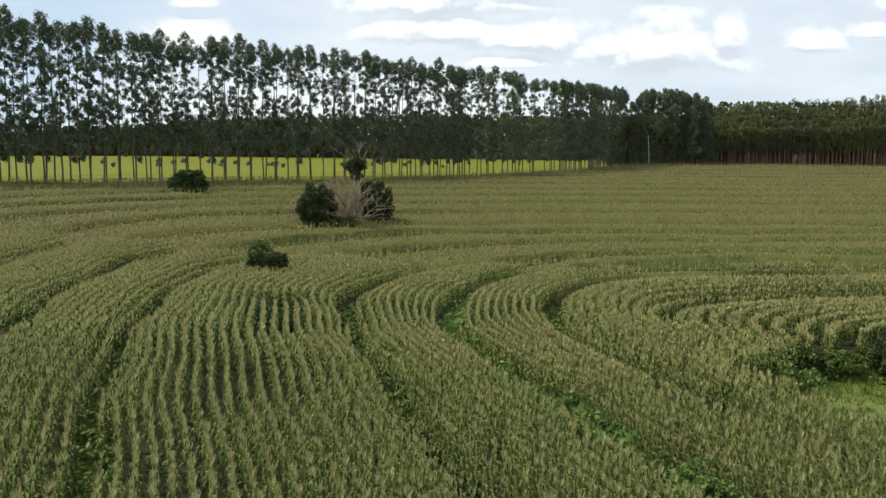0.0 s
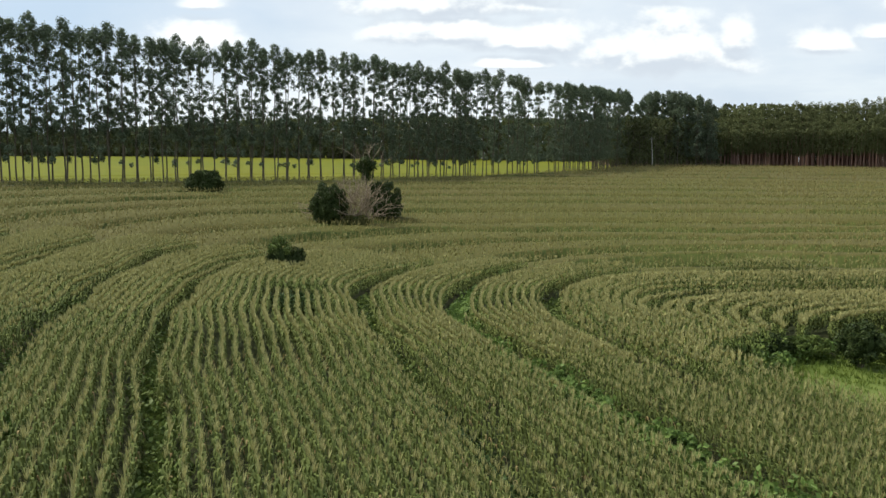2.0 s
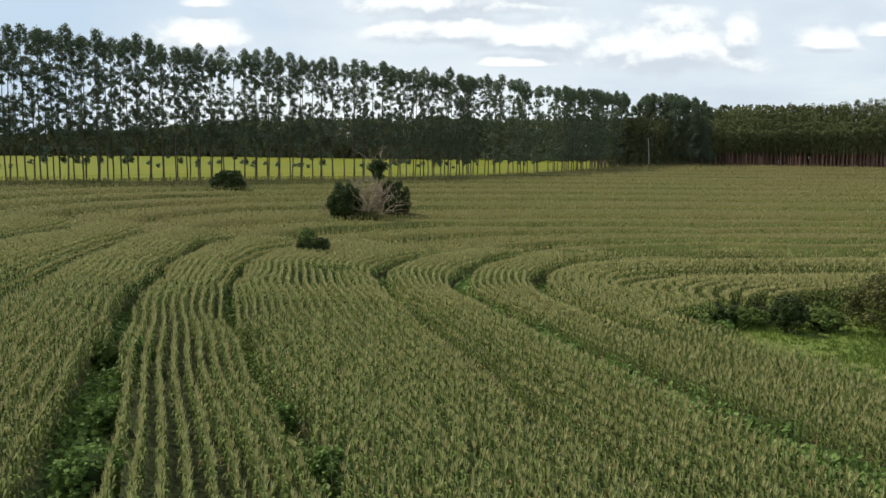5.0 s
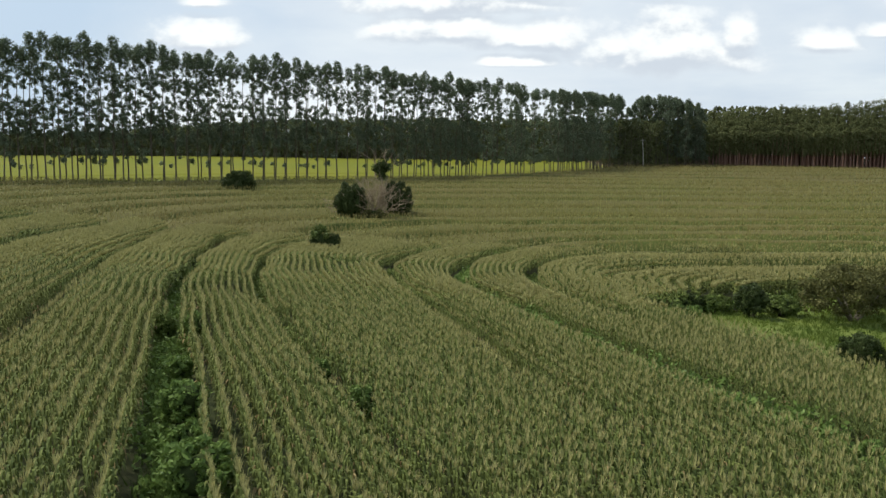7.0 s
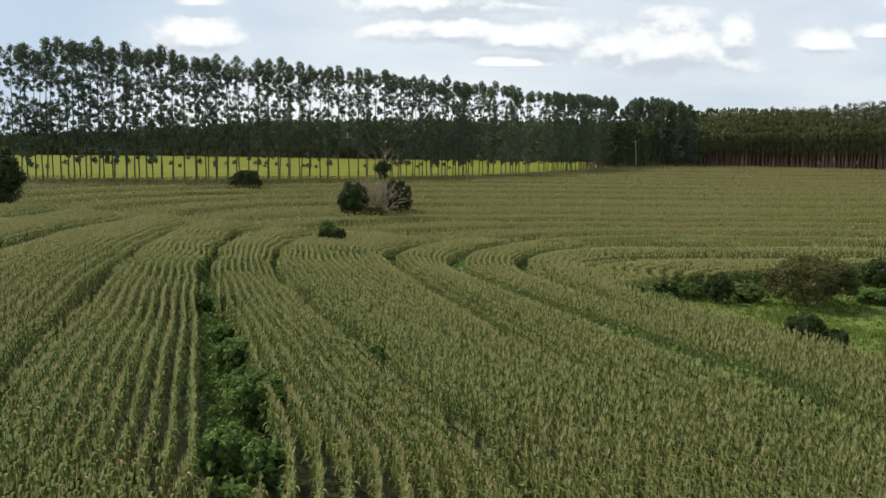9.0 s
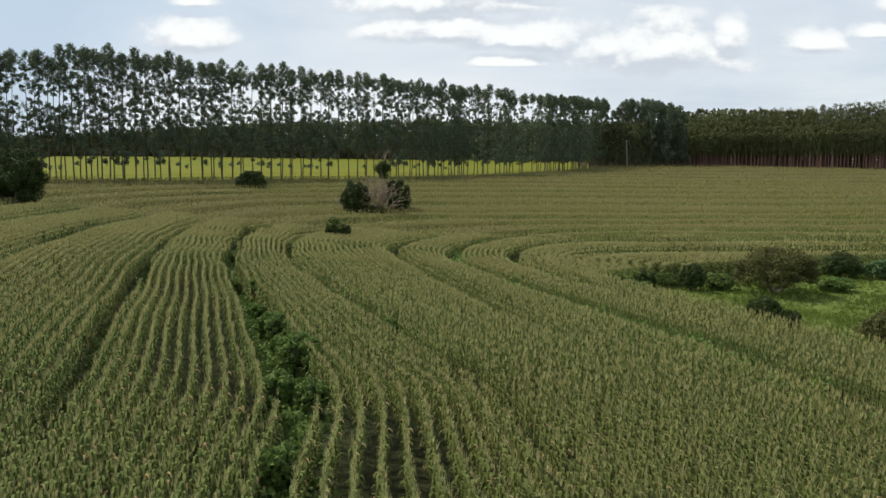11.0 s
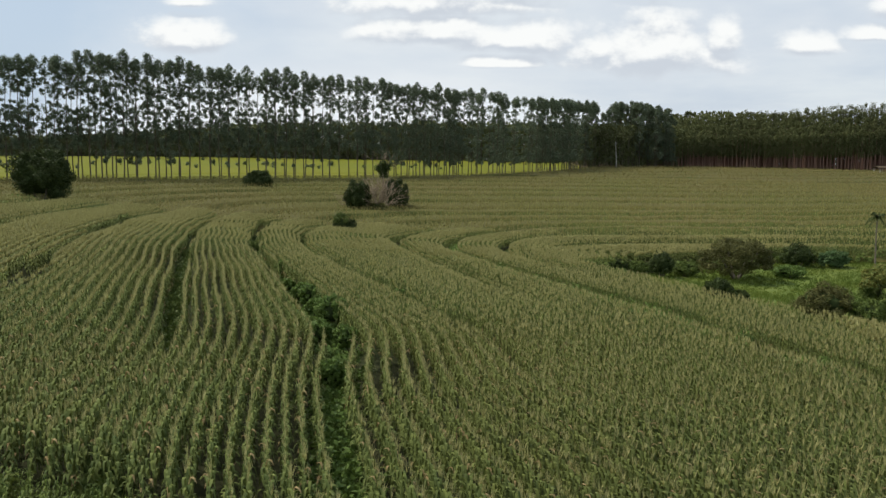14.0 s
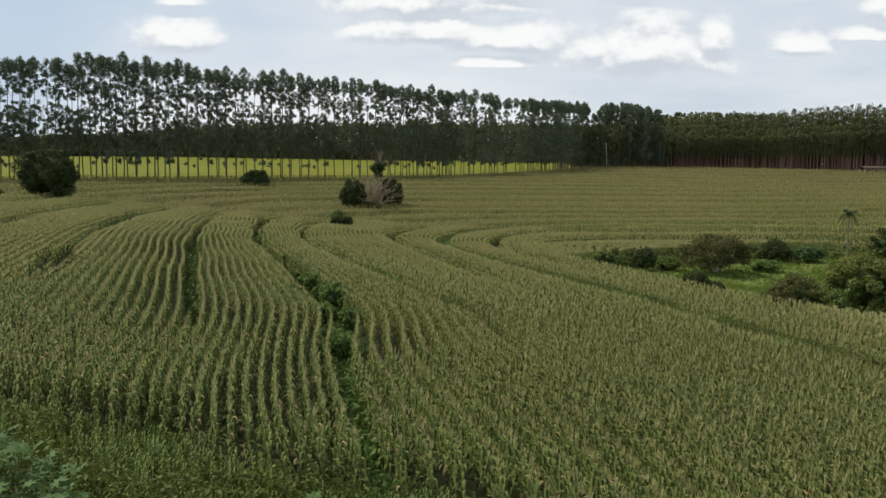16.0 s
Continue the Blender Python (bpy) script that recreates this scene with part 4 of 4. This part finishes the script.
def weeds(name, rng, spots, radius, per, size, mat, label, climb=0.0):
    z = ground_z(spots[:, 0], spots[:, 1]) + climb * rng.random(len(spots))
    r = radius * (0.6 + 0.8 * rng.random(len(spots)))
    v, f = leaf_cloud(rng, np.c_[spots, z + r * 0.75], np.c_[r, r, r * 0.9], per, size, 0.6, 0.35)
    me = raw_mesh(name, v, f, [mat])
    return tagged(new(name, me), label, "weeds", kind="stuff")


rng = np.random.default_rng(91)
weeds("furrow_weeds", rng, along(LINES[40.5], -44, 60, 1300, rng, 0.55), 0.38, 22, 0.13, WEED, "low green weeds covering the widest furrow")
weeds("furrow_weeds", rng, along(LINES[9.5], 8, 80, 760, rng, 0.45) + (0.35, 0.25), 0.52, 26, 0.14, WEED, "bright green weeds filling a furrow between corn rows", 1.35)
weeds("furrow_weeds", rng, along(LINES[9.5], -30, 10, 340, rng, 0.5), 0.5, 22, 0.13, WEED, "scattered weeds along a furrow", 0.7)
weeds("furrow_weeds", rng, along(LINES[18.5], -6, 82, 1500, rng, 0.4), 0.42, 20, 0.13, WEED_DARK, "dark trailing weeds in a furrow of the corn", 0.4)
weeds("furrow_weeds", rng, along(LINES[0.0], 30, 78, 620, rng, 0.45), 0.45, 20, 0.14, BUSH_MID, "dark weeds in the furrow beside the hollow")
weeds("furrow_weeds", rng, along(LINES[40.5], 58, 98, 260, rng, 0.5), 0.5, 22, 0.17, WEED_DARK, "dark weeds where the widest furrow bends")
weeds("furrow_weeds", rng, along(LINES[9.5], 44, 72, 300, rng, 0.4), 0.5, 22, 0.15, WEED, "bright weeds at the bend of a furrow", 0.5)
weeds("furrow_weeds", rng, along(LINES[0.0], 42, 74, 300, rng, 0.4), 0.5, 22, 0.15, BUSH_MID, "leafy weeds at the bend of a furrow", 0.5)
weeds("furrow_weeds", rng, along(LINES[18.5], 36, 82, 420, rng, 0.35), 0.5, 24, 0.13, BUSH_MID, "leafy weeds where a furrow turns across the slope", 0.6)
patch = np.c_[-13.4 + rng.normal(size=110) * 1.2, 57.6 + rng.normal(size=110) * 1.3]
weeds("weed_patch", rng, patch, 0.55, 26, 0.15, WEED_DARK, "dark weeds filling a bare spot among the corn rows", 0.7)
weeds("furrow_weeds", rng, along(LINES[31.5], -10, 80, 1000, rng, 0.3), 0.44, 26, 0.12, BUSH_MID, "trailing weeds in a narrow furrow", 0.6)
weeds("furrow_weeds", rng, along(LINES[49.5], -40, 95, 520, rng, 0.35), 0.38, 22, 0.13, BUSH_MID, "weeds in an outer furrow")
weeds("weed_patch", rng, np.c_[-80 + rng.normal(size=120) * 6.0, 84.5 + rng.normal(size=120) * 0.8], 0.6, 22, 0.2, WEED, "green weeds round the foot of the broad tree", 1.2)
weeds("furrow_weeds", rng, np.c_[59.5 + rng.normal(size=90) * 2.6, 116 + rng.normal(size=90) * 0.8], 0.5, 22, 0.2, WEED, "green weeds in a bare spot of the corn")
hx, hy = -26 + 32 * rng.random(5000), -46 + 14 * rng.random(5000)
ok = inside(hx, hy, HEADLAND)
hx, hy = hx[ok], hy[ok]
tufts("headland_grass", rng, hx, hy, 0.9 + 0.3 * wave(hx, hy, 1.7), 0.16, 8, HEAD_WEED, "knee-high green grass and weeds on the headland", "grass")
spots = np.c_[-22 + 26 * rng.random(1500), -46 + 13 * rng.random(1500)]
spots = spots[inside(spots[:, 0], spots[:, 1], HEADLAND)]
weeds("headland_weeds", rng, spots[wave(spots[:, 0], spots[:, 1], 1.4) > 0.1], 0.42, 40, 0.08, HEAD_WEED, "vines and leafy weeds overgrowing the headland", 0.9)
spots = np.c_[18.5 + rng.normal(size=170) * 1.8, 52.5 + rng.normal(size=170) * 2.4]
weeds("hollow_weeds", rng, spots, 0.5, 24, 0.13, BUSH_MID, "rank weeds among thin corn at the corner of the hollow", 1.2)
edge = along([(30, 56.5), (22, 51), (16.0, 45.5), (14.8, 43)], 43, 58, 120, rng, 0.6)
weeds("hollow_weeds", rng, edge, 0.42, 30, 0.13, WEED, "green leafy weeds along the edge of the hollow")
edge = along([(110, 62), (80, 66), (65, 67), (50, 67), (40, 63), (30, 57)], 57, 68, 300, rng, 0.9)
weeds("hollow_weeds", rng, edge, 0.6, 26, 0.2, BUSH_MID, "tall leafy weeds where the hollow meets the corn")


for off, n in ((40.5, 2600), (31.5, 900), (49.5, 1500), (9.5, 1600), (60.5, 900), (18.5, 1600), (0.0, 900)):
    spots = along(LINES[off], -44, 85, n, rng, 0.4)
    tufts("furrow_grass", rng, spots[:, 0], spots[:, 1], np.full(n, 0.55), 0.16, 9, FURROW_GRASS, "coarse dark green grass in a furrow of the corn", "grass")


def leafy_weed(x, y, r, tall, seed, mat=WEED, size=0.16):
    """A chest-high weed bush of drooping leaves."""
    return bush("weed_bush", x, y, r, r * 0.9, tall, mat, "bright green bushy weed growing in the open furrow", seed, 1700, size * 1.1, 0.15, True, None, "weed bush", "weed bushes in the furrow", 20, 0.03)


for k, (x, y, r, tall) in enumerate([(-17.0, 22.0, 0.8, 2.0), (-14.8, 13.2, 0.75, 1.6), (-11.9, 5.8, 1.15, 2.4), (-8.5, -2.4, 1.35, 2.5), (-8.3, -8.2, 0.9, 1.9), (-6.6, -8.6, 0.8, 1.8), (-6.2, -18.0, 0.75, 1.9),
                                     (-10.2, 1.6, 0.8, 1.8), (-22.6, 38.0, 0.7, 1.7), (4.0, 40.6, 0.8, 1.5), (8.0, 31.0, 0.8, 1.6), (1.4, 47.0, 0.7, 1.4), (-4.5, 8.3, 0.7, 2.2), (-7.5, 14.0, 0.6, 2.0), (10.6, 23.6, 0.7, 1.6), (12.6, 20.0, 0.6, 1.5)]):
    leafy_weed(x, y, r, tall, 200 + k)


rng = np.random.default_rng(95)
for k, (x, y) in enumerate(along(LINES[9.5], -26, 58, 30, rng, 0.25)):
    leafy_weed(x + 0.5, y + 0.4, 0.55 + 0.4 * rng.random(), 1.5 + 0.7 * rng.random(), 240 + k)
for k, (x, y) in enumerate(along(LINES[40.5], 20, 90, 10, rng, 0.3)):
    leafy_weed(x, y, 0.6 + 0.3 * rng.random(), 1.3 + 0.6 * rng.random(), 280 + k, BUSH_MID)


def lobed_leaf(n_lobes, r):
    """A flat star-lobed leaf as a fan."""
    pts = [(0, 0, 0)]
    for i in range(2 * n_lobes):
        a = -2.6 + 5.2 * i / (2 * n_lobes - 1)
        s = r if i % 2 == 0 else r * 0.5
        pts.append((math.sin(a) * s, math.cos(a) * s, -0.12 * s))
    return np.array(pts), np.array([(0, i, i + 1) for i in range(1, 2 * n_lobes)])


LOBED = lobed_leaf(7, 0.23)


def lobed_plant(x, y, tall, leaves, seed):
    """A tall weed with big hand-shaped leaves on bare stalks."""
    rng = np.random.default_rng(seed)
    ob = thing("castor_plant", x, y, gz(x, y), "tall weed with large pale hand-shaped leaves at the field edge", "plant", "castor plants on the headland")
    stalks, blades = [tube([(0, 0, -0.1), (0.05, 0, tall * 0.5), (0, 0.05, tall * 0.9)], [0.035, 0.028, 0.015], 5)], []
    for k in range(leaves):
        a, h = k * 2.4 + rng.random(), tall * (0.35 + 0.6 * rng.random())
        reach = 0.35 + 0.55 * rng.random()
        tip = Vector((math.cos(a) * reach, math.sin(a) * reach, h + 0.25 * rng.random()))
        stalks.append(tube([(0, 0, h - 0.15), tip], [0.012, 0.008], 3))
        turn = Euler((rng.normal() * 0.35, rng.normal() * 0.35, rng.random() * 6.28)).to_matrix()
        v, f = LOBED
        blades.append((v * (0.7 + 0.6 * rng.random()) @ np.array(turn.transposed()) + np.array(tip), f))
    v, f = merge(stalks)
    part("stem", raw_mesh("stem", v, f, [BUSH_MID]), ob)
    v, f = merge(blades)
    part("leaves", raw_mesh("leaves", v, f, [CASTOR]), ob)


for k, (x, y, tall) in enumerate([(-11.9, -40.6, 2.6), (-11.0, -40.9, 2.5), (-12.9, -40.4, 2.5), (-10.4, -41.6, 2.4), (-13.6, -38.9, 2.3), (-14.3, -40.2, 2.6), (-12.4, -41.8, 2.5), (-3.4, -41.6, 1.9)]):
    lobed_plant(x, y, tall, 34, 300 + k)

# ---- pole and far shed ----
ob = thing("utility_pole", 79.8, 344.0, gz(79.8, 344), "pale weathered utility pole at the field corner", "pole")
v, f = tube([(0, 0, -0.3), (-0.3, 0, 7), (-0.8, 0, 14.0)], [0.22, 0.18, 0.13], 8)
part("pole", raw_mesh("pole", v, f, [POLE_PAINT], None, True), ob)
v, f = tube([(-1.9, 0, 13.2), (0.4, 0, 13.3)], [0.07, 0.07], 4)
part("crossarm", raw_mesh("crossarm", v, f, [POLE_PAINT]), ob)


def box(x0, y0, z0, x1, y1, z1):
    v = np.array([(x, y, z) for z in (z0, z1) for x, y in ((x0, y0), (x1, y0), (x1, y1), (x0, y1))], float)
    return v, np.array([(0, 3, 2, 1), (4, 5, 6, 7), (0, 1, 5, 4), (1, 2, 6, 5), (2, 3, 7, 6), (3, 0, 4, 7)])


ob = thing("farm_shed", 214.0, 352.0, gz(214, 352), "long low open farm shed with a weathered roof", "shed")
for px in (0.0, 4.5, 9.0, 13.5, 18.0):
    for py in (0.0, 6.0):
        v, f = box(px - 0.12, py - 0.12, -0.2, px + 0.12, py + 0.12, 3.6)
        part("post", raw_mesh("post", v, f, [POLE_PAINT]), ob)
for side in (-1, 1):
    v, f = box(-0.8, 0, 0, 18.8, 3.9, 0.08)
    r = Matrix.Translation((0, 3.0, 4.7)) @ Matrix.Rotation(radians(-16 * side), 4, "X") @ Matrix.Diagonal((1, side, 1, 1))
    v = np.array([(r @ Vector(p))[:] for p in v])
    part("roof", raw_mesh("roof", v, f, [ROOF]), ob)
